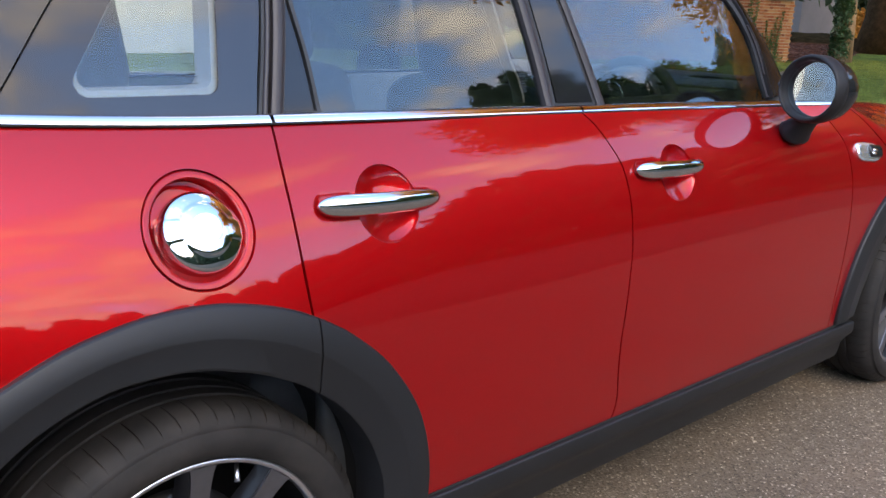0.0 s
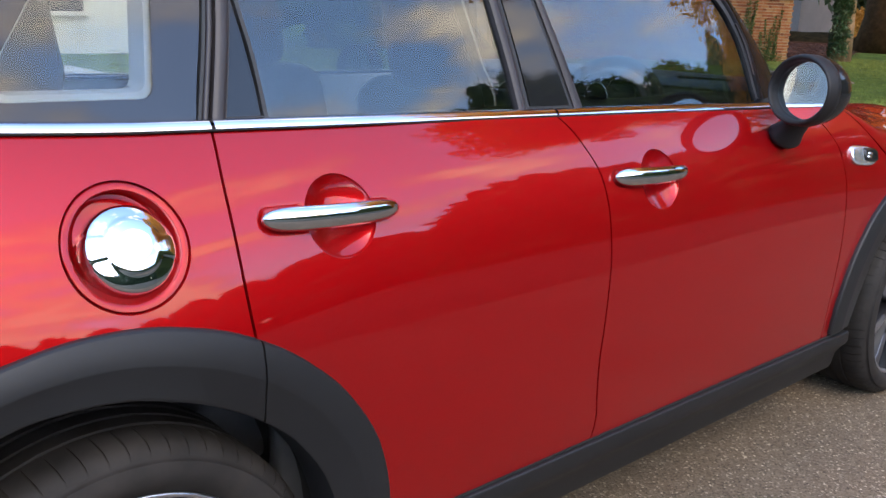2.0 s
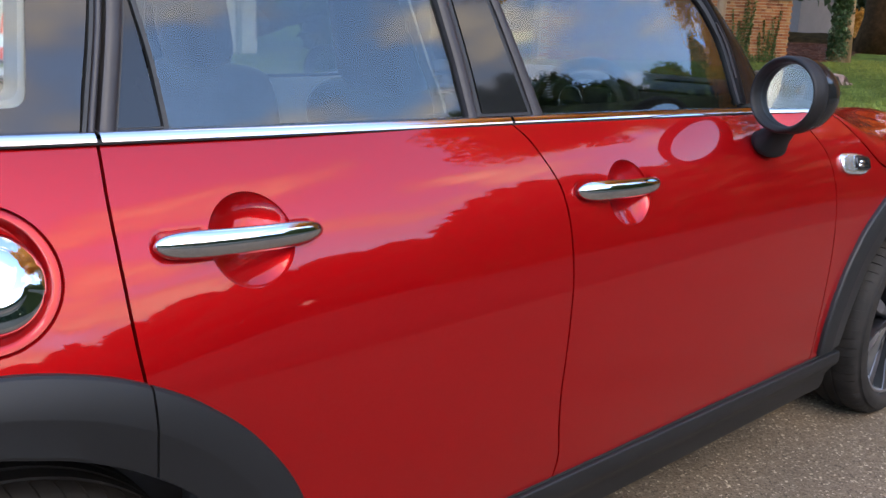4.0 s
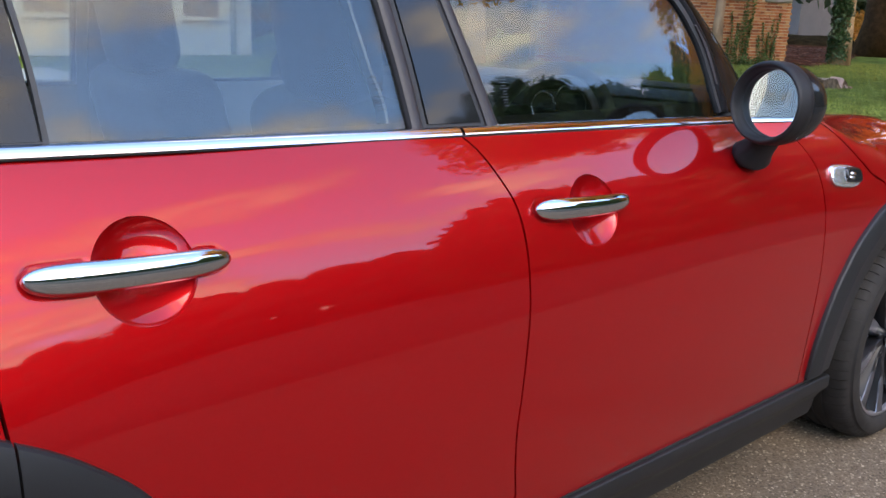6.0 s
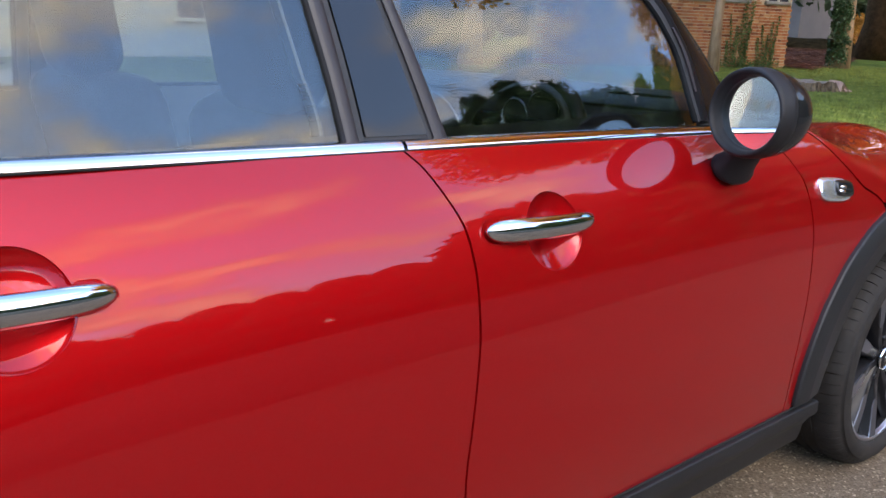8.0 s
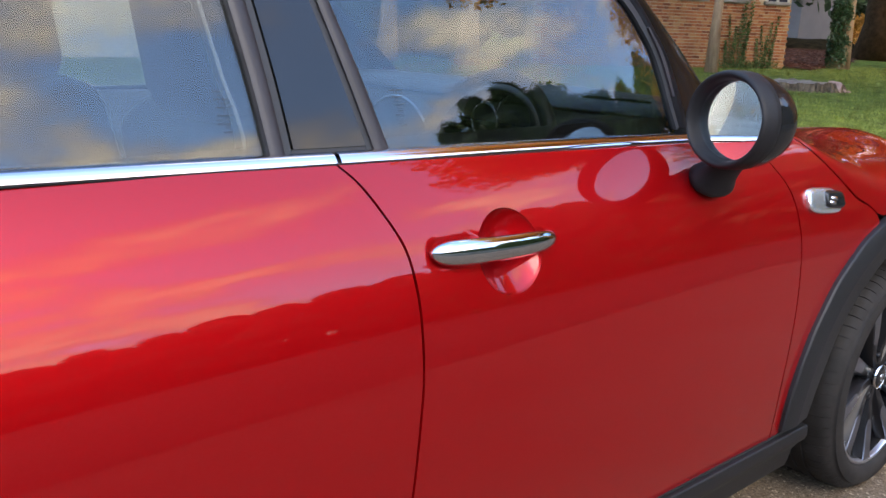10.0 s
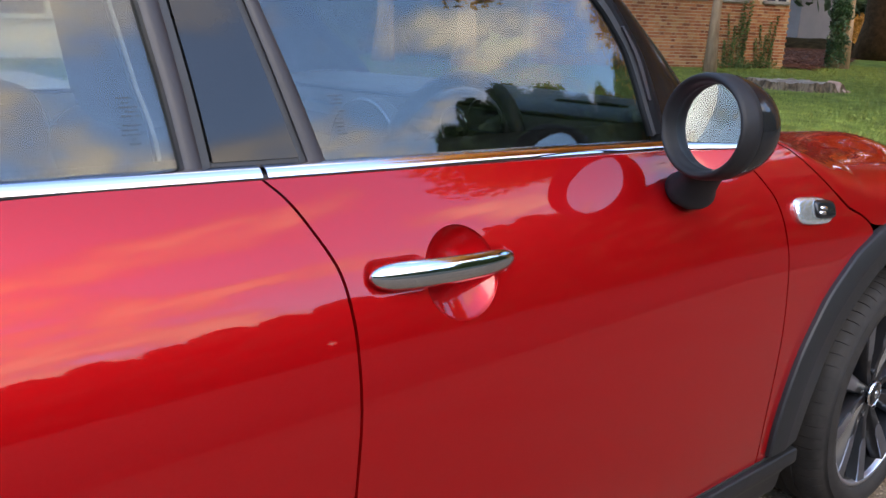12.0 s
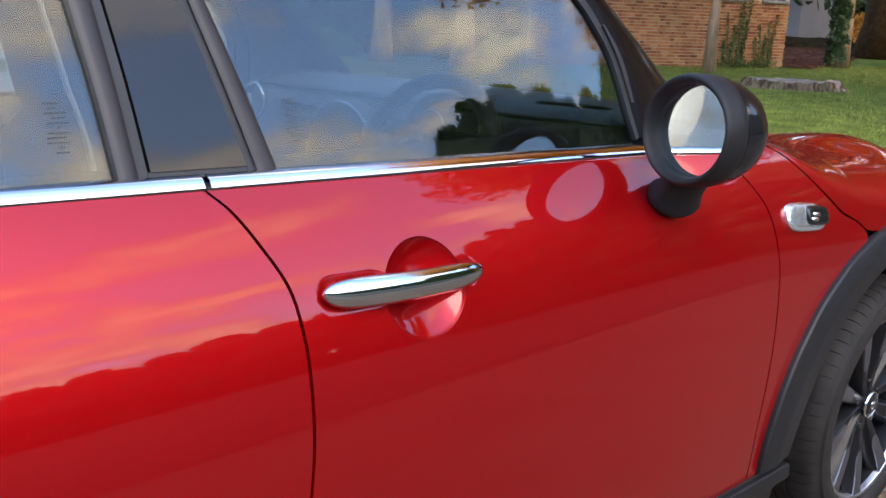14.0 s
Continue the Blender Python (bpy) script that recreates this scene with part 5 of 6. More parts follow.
# the ground: one sheet to the horizon, with lawn laid over it beyond the drive
bm = bmesh.new()
rings = [0.0, 3, 8, 20, 60, 200, 900, 3000]
prev = [bm.verts.new((1, 0, 0))]
for r in rings[1:]:
    now = [bm.verts.new((1 + r * math.cos(2 * math.pi * k / 48), r * math.sin(2 * math.pi * k / 48), 0)) for k in range(48)]
    for k in range(48):
        k2 = (k + 1) % 48
        bm.faces.new((prev[0], now[k], now[k2]) if len(prev) == 1 else (prev[k], now[k], now[k2], prev[k2]))
    prev = now
tagged(part("ground", bm, TARMAC, None, smooth=False), "brown-grey tarmac drive with pale stone chips", "ground", kind="structure")


def lawn_edge(x):
    return 1.95 + 0.10 * math.sin(x * 0.7) + 0.05 * math.sin(x * 2.3)


def lawn_height(x, y):
    d = max(0.0, min(1.0, (y - lawn_edge(x)) / 0.6))
    return 0.02 * d * (2 - d) + 0.01 * math.sin(x * 0.5) * math.sin(y * 0.4) * d


bm = bmesh.new()
cols = []
for i in range(121):
    x = -40 + 140 * i / 120
    cols.append([bm.verts.new((x, lawn_edge(x) + s, lawn_height(x, lawn_edge(x) + s) - (0.02 if s == 0 else 0) + 0.004)) for s in (0, 0.06, 0.2, 0.6, 1.5, 3, 5, 7, 9, 12, 16, 22, 30, 45, 70)])
for p, q in zip(cols, cols[1:]):
    for j in range(len(p) - 1):
        bm.faces.new((p[j], q[j], q[j + 1], p[j + 1]))
tagged(part("lawn", bm, LAWN, None), "mown green lawn beyond the drive", "lawn", kind="structure")
# near-side lawn behind the camera; tree shade is put into its dark turf colour
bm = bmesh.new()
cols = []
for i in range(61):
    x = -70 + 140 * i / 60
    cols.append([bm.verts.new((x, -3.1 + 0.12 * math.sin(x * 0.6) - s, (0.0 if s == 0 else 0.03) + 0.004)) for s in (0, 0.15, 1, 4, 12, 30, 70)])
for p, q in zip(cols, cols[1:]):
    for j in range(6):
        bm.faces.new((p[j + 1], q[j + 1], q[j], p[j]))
tagged(part("lawn", bm, simple("shade_tinted_turf", (0.019, 0.023, 0.010), 0.9, var=0.4, scale=1.1, bump=0.8, bump_scale=30, bump_dist=0.03), None), "mown green lawn on the near side of the drive, darkened in colour as shade", "lawn", kind="structure")

# pale concrete road in front of the house, a real step above the lawn
bm = bmesh.new()
cols = []
for i in range(41):
    x = -40 + 44.6 * i / 40
    cols.append([bm.verts.new((x, y, z)) for y, z in ((6.0, 0.0), (6.0, 0.055), (9.0, 0.06), (12.6, 0.055), (12.6, 0.0))])
for p, q in zip(cols, cols[1:]):
    for j in range(4):
        bm.faces.new((p[j], q[j], q[j + 1], p[j + 1]))
bm.faces.new(cols[-1])
tagged(part("road", bm, simple("pale_concrete", (0.36, 0.34, 0.30), 0.9, var=0.2, scale=1.5, bump=0.3, bump_scale=60), None, smooth=False), "pale worn concrete road before the house", "road", kind="structure")

# grass blades where the lawn shows beside the car
verts, faces = [], []
rnd = random.Random(5)
for k in range(110000):
    d = 6 + 24 * rnd.random() ** 1.3
    a = radians(rnd.uniform(48, 71))
    x, y = 0.4 + d * math.sin(a), -0.7 + d * math.cos(a)
    if y < lawn_edge(x) + 0.05:
        continue
    z = lawn_height(x, y)
    h, w, t, lean = rnd.uniform(0.012, 0.05), rnd.uniform(0.002, 0.0045) * (1 + d / 25), rnd.uniform(0, 6.28), rnd.uniform(-0.03, 0.03)
    i = len(verts)
    verts += [(x - w * math.cos(t), y - w * math.sin(t), z), (x + w * math.cos(t), y + w * math.sin(t), z), (x + lean * math.sin(t), y - lean * math.cos(t), z + h)]
    faces.append((i, i + 1, i + 2))
me = bpy.data.meshes.new("grass")
me.from_pydata(verts, [], faces)
me.materials.append(simple("grass_blades", (0.168, 0.195, 0.034), 0.8, var=0.6, scale=3))
tagged(new("grass", me), "short green grass blades on the lawn", "grass", kind="stuff")


# ---- trees ----
def leaf_mesh(name, centres, size, material, parent, seed, per=60, label="", core=0.0):
    """A crown: many small leaf-shaped faces scattered in uneven clumps, with larger ones inside."""
    rng = np.random.default_rng(seed)
    mid, rad = np.array([tuple(c) for c, _ in centres]), np.array([r for _, r in centres])

    def unit(a):
        return a / np.linalg.norm(a, axis=-1, keepdims=True)

    def leaves(count, spots, sizes, broad):
        n = len(mid) * count
        u = unit(rng.normal(size=(n, 3)))
        v = unit(np.cross(u, rng.normal(size=(n, 3))))
        s = sizes(n)[:, None]
        p = np.repeat(mid, count, axis=0) + spots(n) * np.repeat(rad, count)[:, None]
        return np.stack((p - u * s, p + v * s * broad, p + u * s, p - v * s * broad), axis=1).reshape(-1, 3)
    sets = [leaves(per, lambda n: unit(rng.normal(size=(n, 3)) * (1, 1, 0.85)) * rng.random((n, 1)) ** 0.38, lambda n: size * rng.uniform(0.6, 1.4, n), 0.5)]
    verts = np.concatenate(sets)
    me = bpy.data.meshes.new(name)
    faces = np.arange(len(verts)).reshape(-1, 4).tolist()
    if core:   # the dense twiggy inside of each clump, smaller than its shell of leaves
        bm = bmesh.new()
        bmesh.ops.create_icosphere(bm, subdivisions=2, radius=1)
        ball, tris = np.array([tuple(v.co) for v in bm.verts]), np.array([[v.index for v in f.verts] for f in bm.faces])
        bm.free()
        lumps = ball[None] * (rng.uniform(0.7, 1.15, (len(mid), len(ball), 1)) * core * rad[:, None, None]) + mid[:, None]
        start = len(verts) + np.arange(len(mid))[:, None, None] * len(ball)
        verts = np.concatenate((verts, lumps.reshape(-1, 3)))
        faces += (tris[None] + start).reshape(-1, 3).tolist()
    me.from_pydata(verts.tolist(), [], faces)
    me.materials.append(material)
    ob = new(name, me)
    ob.parent = parent
    return tagged(ob, label)


def tree(at, height, spread, trunk_r, seed, bark, leaf, label, clumps=26, per=70, leaf_size=0.16, bare=0.3, group="", low=0.0, core=0.0, puff=1.0):
    rnd = random.Random(seed)
    ob = thing("tree", label, "tree", at, group)
    bm = bmesh.new()
    top = height * 0.8
    path = [Vector((0.25 * math.sin(k * 0.9 + seed) * k / 8, 0.25 * math.cos(k * 0.7 + seed) * k / 8, top * k / 8 - 0.1)) for k in range(9)]
    tube(bm, path, lambda f: trunk_r * (1.35 if f < 0.02 else 1) * (1 - 0.75 * f), 12)
    ends = []
    for k in range(9):
        f = bare + (0.95 - bare) * rnd.random()
        p = path[min(7, int(f * 8))]
        a = rnd.uniform(0, 6.28)
        e = p + Vector((math.cos(a), math.sin(a), rnd.uniform(0.2, 0.9))) * spread * rnd.uniform(0.4, 0.8)
        tube(bm, [p, (p + e) / 2 + Vector((0, 0, -0.1)), e], lambda f: trunk_r * 0.3 * (1 - 0.8 * f), 7)
        ends.append(e)
    part("trunk", bm, bark, ob, smooth="fix")
    cs = []
    for k in range(clumps):
        if k < len(ends):
            c = ends[k]
        else:
            a, f = rnd.uniform(0, 6.28), rnd.random()
            h = bare + (1 - bare) * f
            w = spread * (1 - (2 * abs(f - 0.42)) ** 2.2 * 0.75) * rnd.uniform(0.25, 1.0)
            c = Vector((math.cos(a) * w, math.sin(a) * w, max(low, height * h - 0.4)))
        cs.append((c, puff * spread * rnd.uniform(0.16, 0.34)))
    leaf_mesh("crown", cs, leaf_size, leaf, ob, seed, per, "", core)
    return ob


# trees beside the drive, behind the camera: a rising row ahead, an overhanging tree, a lower far line elsewhere
k = 0
for az, d, el, sp in ((43.8, 27, 15.5, 1.9), (46.3, 26, 20.0, 2.4), (48.7, 27, 22.8, 2.8), (51.2, 26, 24.6, 3.0), (53.8, 27, 24.8, 3.0), (56.5, 26, 23.0, 3.2), (59.5, 27, 20.6, 3.4), (63.5, 26, 19.5, 4.0), (69.5, 27, 20.0, 4.0)):
    k += 1
    tree((1 + d * math.sin(radians(az)), -0.5 - d * math.cos(radians(az)), 0), 1.1 + d * math.tan(radians(el)), sp, 0.3, 40 + k, DARKBARK, LEAF,
         "broad leafy tree in full leaf beside the drive", clumps=340, per=140, leaf_size=0.085, puff=0.62, bare=0.0, group="trees beside the drive", core=0.66)
for az, d, el, sp in ((76, 26, 20.0, 4.0), (83, 27, 20.0, 4.0), (90, 26, 19.0, 4.0), (97, 27, 19.0, 3.4), (103.5, 28, 20.0, 3.2)):
    k += 1
    tree((1 + d * math.sin(radians(az)), -0.5 - d * math.cos(radians(az)), 0), 1.1 + d * math.tan(radians(el)), sp, 0.3, 40 + k, BARK, LEAFAUTUMN,
         "broad tree with turning leaves beside the drive", clumps=150, per=190, leaf_size=0.110, puff=0.85, bare=0.0, group="trees beside the drive", core=0.25)
tall = []
for az, d, h, sp in ((87.5, 13, 15.5, 4.2), (104, 13, 15.0, 5.2)):
    k += 1
    tall.append(tree((1 + d * math.sin(radians(az)), -0.5 - d * math.cos(radians(az)), 0), h, sp, 0.32, 40 + k, BARK, LEAFAUTUMN,
                     "tall tree with turning orange-green leaves beside the drive", clumps=310, per=300, leaf_size=0.065, puff=0.75, core=0.1, bare=0.3, group="trees beside the drive"))
# the nearer one reaches out over the drive with a long leafy limb
reach = Vector((10.8, -3.8, 8.4)) - tall[0].location
bm = bmesh.new()
tube(bm, [Vector((0, 0, 6.2)), reach * 0.35 + Vector((0, 0, 4.6)), reach * 0.7 + Vector((0, 0, 2.2)), reach], lambda f: 0.16 * (1 - 0.75 * f), 9)
part("limb", bm, BARK, tall[0], smooth="fix")
rnd = random.Random(77)
spread = []
for _ in range(80):
    a, r = rnd.uniform(0, 6.28), rnd.random() ** 0.5
    spread.append((reach + Vector((2.5 * r * math.cos(a), 2.1 * r * math.sin(a), rnd.uniform(-0.6, 0.9))), rnd.uniform(0.4, 0.75)))
leaf_mesh("limb_leaves", spread, 0.075, LEAFAUTUMN, tall[0], 78, 200)
for az in range(-176, 42, 4):
    k += 1
    d = 46 + 2 * math.sin(az * 1.7)
    h = 11.0 + 0.35 * math.sin(az * 0.9 + 1)
    tree((d * math.sin(radians(az)), -d * math.cos(radians(az)), 0), h, 4.4, 0.3, 60 + k, DARKBARK, LEAFDARK, "distant leafy tree beyond the drive", clumps=60, per=75, leaf_size=0.16, bare=0.0, group="distant trees", core=0.8, puff=1.25)

# ---- brick building beyond the lawn ----
CORNER = Vector((22.6, 10.85, 0))
ALONG = Vector((-0.946, 0.324, 0))
OUT = Vector((-0.324, -0.946, 0))
basis = Matrix(((ALONG.x, -OUT.x, 0, CORNER.x), (ALONG.y, -OUT.y, 0, CORNER.y), (0, 0, 1, 0), (0, 0, 0, 1)))   # x along the wall, y into it
STONE = simple("sill_stone", (0.22, 0.20, 0.17), 0.9, var=0.25, scale=5)
house = thing("brick_building", "old red-brown brick building with stone sills behind the lawn", "building")


def local(bm):
    bmesh.ops.transform(bm, matrix=basis, verts=bm.verts[:])
    bmesh.ops.recalc_face_normals(bm, faces=bm.faces[:])
    return bm


bm = bmesh.new()
box(bm, 0.03, 7.4, 0.010, 0.30, -0.1, 4.2)
box(bm, 0.03, 0.30, 0.30, 6.0, -0.1, 4.2)
wall = part("wall", local(bm), MORTAR, house, "weathered brick wall", smooth=False)
bm = bmesh.new()
for p in ((-0.3, -0.4, 4.2), (7.7, -0.4, 4.2), (7.7, 3.0, 6.4), (-0.3, 3.0, 6.4), (-0.3, 6.4, 4.2), (7.7, 6.4, 4.2)):
    bm.verts.new(p)
bm.verts.ensure_lookup_table()
v = bm.verts
bm.faces.new((v[0], v[1], v[2], v[3]))
bm.faces.new((v[3], v[2], v[5], v[4]))
bmesh.ops.solidify(bm, geom=bm.faces[:], thickness=0.12)
part("roof", local(bm), SLATE, house, smooth=False)
WINDOW_AT = (0.50, 1.80, 3.08, 4.36, 5.64)
for c in WINDOW_AT:
    bm = bmesh.new()
    box(bm, c - 0.42, c + 0.42, -0.06, 0.05, 1.60, 1.68, 0.01, 1)
    part("sill", local(bm), STONE, house, "grey stone window sill", smooth=False)
    bm = bmesh.new()
    box(bm, c - 0.36, c + 0.36, -0.004, 0.03, 1.68, 2.9)
    win = part("window", local(bm), DARKGLASS, house, "dark window", smooth=False)
    for x0, x1, z0, z1 in ((-0.38, -0.32, 1.68, 2.92), (0.32, 0.38, 1.68, 2.92), (-0.03, 0.03, 1.68, 2.92), (-0.38, 0.38, 2.25, 2.30)):
        bm = bmesh.new()
        box(bm, c + x0, c + x1, -0.03, 0.01, z0, z1)
        part("window_bar", local(bm), RENDER_WALL, win, smooth=False)

# pale rendered house further left, seen through the car's windows
cottage = thing("house", "pale rendered house with dark windows", "house")
bm = bmesh.new()
box(bm, -9.0, 9.6, 15.5, 21.5, -0.1, 5.4)
part("wall", bm, RENDER_WALL, cottage, smooth=False)
bm = bmesh.new()
for p in ((-9.4, 15.1, 5.4), (10.0, 15.1, 5.4), (10.0, 18.5, 8.2), (-9.4, 18.5, 8.2), (-9.4, 21.9, 5.4), (10.0, 21.9, 5.4)):
    bm.verts.new(p)
bm.verts.ensure_lookup_table()
v = bm.verts
bm.faces.new((v[0], v[1], v[2], v[3]))
bm.faces.new((v[3], v[2], v[5], v[4]))
bmesh.ops.solidify(bm, geom=bm.faces[:], thickness=0.15)
part("roof", bm, SLATE, cottage, smooth=False)
for c in (-6.0, -3.2, 0.4, 2.8, 5.6, 8.5):
    bm = bmesh.new()
    box(bm, c - 0.36, c + 0.36, 15.46, 15.53, 0.75, 2.1)
    win = part("window", bm, DARKGLASS, cottage, "dark window", smooth=False)
    bm = bmesh.new()
    box(bm, c - 0.42, c + 0.42, 15.40, 15.55, 0.68, 0.745)
    part("sill", bm, RENDER_WALL, win, smooth=False)
for x in (1.6, 9.15):
    bm = bmesh.new()
    tube(bm, [(x, 15.42, 0.05), (x, 15.42, 2.6), (x, 15.42, 5.3)], 0.05, 10)
    part("downpipe", bm, RENDER_WALL, cottage, "pale downpipe")

# slender tree before the brick wall, two pale trunks on the lawn, ivy tree and woodland to the side
tree((18.70, 10.535, 0), 13.0, 4.5, 0.118, 201, BARK, LEAFAUTUMN, "slender grey-brown tree in front of the brick wall", clumps=90, per=110, leaf_size=0.10, bare=0.5, core=0.5)
tree((12.4, 14.4, 0), 10.0, 3.4, 0.20, 202, BARK, LEAFAUTUMN, "pale-trunked tree on the lawn", clumps=22, per=60, bare=0.5)
tree((13.6, 13.2, 0), 10.0, 3.4, 0.22, 203, BARK, LEAFAUTUMN, "pale-trunked tree on the lawn", clumps=22, per=60, bare=0.5)
ivy_tree = tree((25.4, 10.75, 0), 17.0, 5.5, 0.25, 204, BARK, LEAFAUTUMN, "tree with its trunk wrapped in ivy", clumps=120, per=110, leaf_size=0.12, bare=0.42, core=0.5)
rnd = random.Random(9)
leaf_mesh("ivy", [(Vector((0.20 * math.cos(a) - 0.08, 0.20 * math.sin(a), z)), 0.13) for a, z in ((rnd.uniform(2.0, 4.5), rnd.uniform(0.03, 4.0)) for _ in range(330))], 0.045, IVY, ivy_tree, 3, 30, "dark glossy ivy leaves")
tree((34.07, 13.32, 0), 14.0, 4.5, 0.70, 205, DARKBARK, LEAFDARK, "large dark tree standing in the wood", clumps=30, per=70, leaf_size=0.25, bare=0.3)
for j, (x, y, h) in enumerate(((42, 16, 13), (47, 20.5, 12), (40, 24, 13), (52, 17, 14), (60, 24, 13), (36, 27, 12), (58, 30, 13), (48, 30, 12), (66, 36, 14), (30, 22, 12), (80, 28, 14), (80, 44, 14), (95, 38, 15))):
    tree((x, y, 0), h, 4.6, 0.35, 210 + j, DARKBARK, LEAFDARK if j % 3 else LEAF, "shaded woodland tree with dark trunk", clumps=26, per=55, leaf_size=0.32, bare=0.22, group="woodland trees")
# stands for a sunlit orange glow: the sunlight is in the bright leaf colour
bush = thing("bush", "yellow-orange autumn bush with a sunlit glow put into its leaf colour", "bush", (44, 18.6, 0))
leaf_mesh("leaves", [(Vector((rnd.uniform(-0.16, 0.16), rnd.uniform(-0.2, 0.2), rnd.uniform(0.25, 1.6))), 0.24) for _ in range(22)], 0.07, simple("sunlit_orange_leaves", (0.75, 0.33, 0.04), 0.6, var=0.3, scale=3), bush, 4, 60)
bm = bmesh.new()
cols = []
for i in range(41):
    u = i / 40
    cx, cy = 41.5 + 7.0 * u, 27.5 - 19.0 * u
    hgt = (0.50 + 0.02 * math.sin(i * 1.3) + 0.02 * math.sin(i * 3.1)) * min(1, 6 * u, 6 * (1 - u))
    cols.append([bm.verts.new((cx + w * 0.93, cy + w * 0.37, hgt * math.cos(math.pi / 2 * min(1, abs(w) / 2.2)) ** 0.7 + 0.02 * math.sin(i * 2.3 + w * 5) * (abs(w) < 2))) for w in (-2.2, -1.8, -1.2, -0.6, 0, 0.6, 1.2, 1.8, 2.2)])
for p, q in zip(cols, cols[1:]):
    for j in range(8):
        bm.faces.new((p[j], p[j + 1], q[j + 1], q[j]))
EARTH = simple("dark_earth", (0.026, 0.018, 0.008), 0.95, var=0.6, scale=3, bump=0.9, bump_scale=14, bump_dist=0.05)
EARTH.node_tree.nodes["Principled BSDF"].inputs["Specular IOR Level"].default_value = 0.03
tagged(part("earth_bank", bm, EARTH, None, smooth="fix"), "low dark earth bank under the trees", "bank", kind="structure")
shed = thing("shed", "plain grey outbuilding in the shade of the trees", "shed")
bm = bmesh.new()
box(bm, 52.0, 57, 25.6, 29, -0.1, 3.0, 0.02, 1)
part("wall", bm, GREYWALL, shed, smooth=False)
bm = bmesh.new()
box(bm, 51.7, 57.3, 25.3, 29.3, 3.0, 3.2, 0.02, 1)
part("roof", bm, SLATE, shed, smooth=False)

# dense shrubs that close the view behind lawn and wood
rnd = random.Random(31)
for name, label, x0, y0, x1, y1, hgt, leaf in (("hedge", "dense dark hedge between the houses", 10.4, 17.6, 15.8, 15.6, 6.5, LEAFDARK), ("thicket", "dark shaded thicket at the wood's edge", 54, 44, 68, 17, 11.0, LEAFDARK), ("thicket", "dark shaded thicket at the wood's edge", 68, 19, 60, 2, 11.0, LEAFDARK)):
    ob = thing(name, label, name, (x0, y0, 0))
    length = math.hypot(x1 - x0, y1 - y0)
    rad = hgt * 0.17
    leaf_mesh("leaves", [(Vector(((x1 - x0) * u, (y1 - y0) * u, 0)) + Vector((rnd.uniform(-rad, rad), rnd.uniform(-rad, rad), rnd.uniform(0, hgt) * rnd.uniform(0.8, 1.0))), rad) for u in (rnd.random() for _ in range(int(length * 11 / max(1, rad * 0.9))))], rad * 0.28, leaf, ob, 17, 34, "", 0.9)

# brown leaf litter under the trees
bm = bmesh.new()
cols = []
for i in range(31):
    x = 22.8 + 26 * i / 30
    y0, y1 = 0.462 * x - 0.5 - 3.6 * (i / 30), 0.55 * x + 1.5
    cols.append([bm.verts.new((x + 0.06 * math.sin(j * 2.1 + i), y0 + (y1 - y0) * j / 12 + 0.10 * math.sin(i * 0.8), (0.0 if j == 0 else 0.05) + 0.02 * abs(math.sin(i * 1.7 + j * 2.3)))) for j in range(13)])
for p, q in zip(cols, cols[1:]):
    for j in range(12):
        bm.faces.new((p[j], q[j], q[j + 1], p[j + 1]))
tagged(part("leaf_litter", bm, LITTER, None), "red-brown fallen leaves under the trees", "leaf litter", kind="stuff")

rng = np.random.default_rng(8)
spots = []
for _ in range(900):
    f, g = rng.random(), rng.random()
    x = 22.8 + 16 * f
    y0, y1 = 0.462 * x - 0.5 - 3.6 * f * 16 / 26, 0.55 * x + 1.5
    spots.append(((x, y0 + (y1 - y0) * g, 0.085), 0.14))
wood_floor = thing("fallen_leaves", "scattered red-brown autumn leaves under the trees", "leaves", kind="stuff")
flat = leaf_mesh("leaves", spots, 0.05, simple("fallen_leaf", (0.13, 0.042, 0.016), 0.8, var=0.6, scale=4), wood_floor, 6, 9)
for v in flat.data.vertices:
    v.co.z = 0.07 + abs(v.co.z - 0.085) * 0.25

# small things seen through the car: a traffic cone by the house and low garden lights
cone = thing("traffic_cone", "red and white traffic cone beside the house", "traffic cone", (4.33, 14.0, 0.03))
bm = bmesh.new()
box(bm, -0.18, 0.18, -0.18, 0.18, 0.0, 0.035, 0.01, 1)
part("base", bm, DARKBARK, cone, smooth=False)
CONERED = simple("cone_red", (0.60, 0.06, 0.025), 0.6, var=0.15)
CONEWHITE = simple("cone_white", (0.75, 0.75, 0.72), 0.5, var=0.08)
for z0, z1, r0, r1, m, nm in ((0.035, 0.22, 0.135, 0.105, CONERED, "body"), (0.22, 0.42, 0.106, 0.072, CONEWHITE, "sleeve"), (0.42, 0.72, 0.071, 0.025, CONERED, "tip")):
    bm = bmesh.new()
    bmesh.ops.create_cone(bm, cap_ends=True, segments=24, radius1=r0, radius2=r1, depth=z1 - z0, matrix=Matrix.Translation((0, 0, (z0 + z1) / 2)))
    part(nm, bm, m, cone, smooth=False)
glow = bpy.data.materials.new("warm_lamp")
glow.use_nodes = True
glow.node_tree.nodes["Principled BSDF"].inputs["Emission Color"].default_value = (1.0, 0.62, 0.28, 1)
glow.node_tree.nodes["Principled BSDF"].inputs["Emission Strength"].default_value = 14
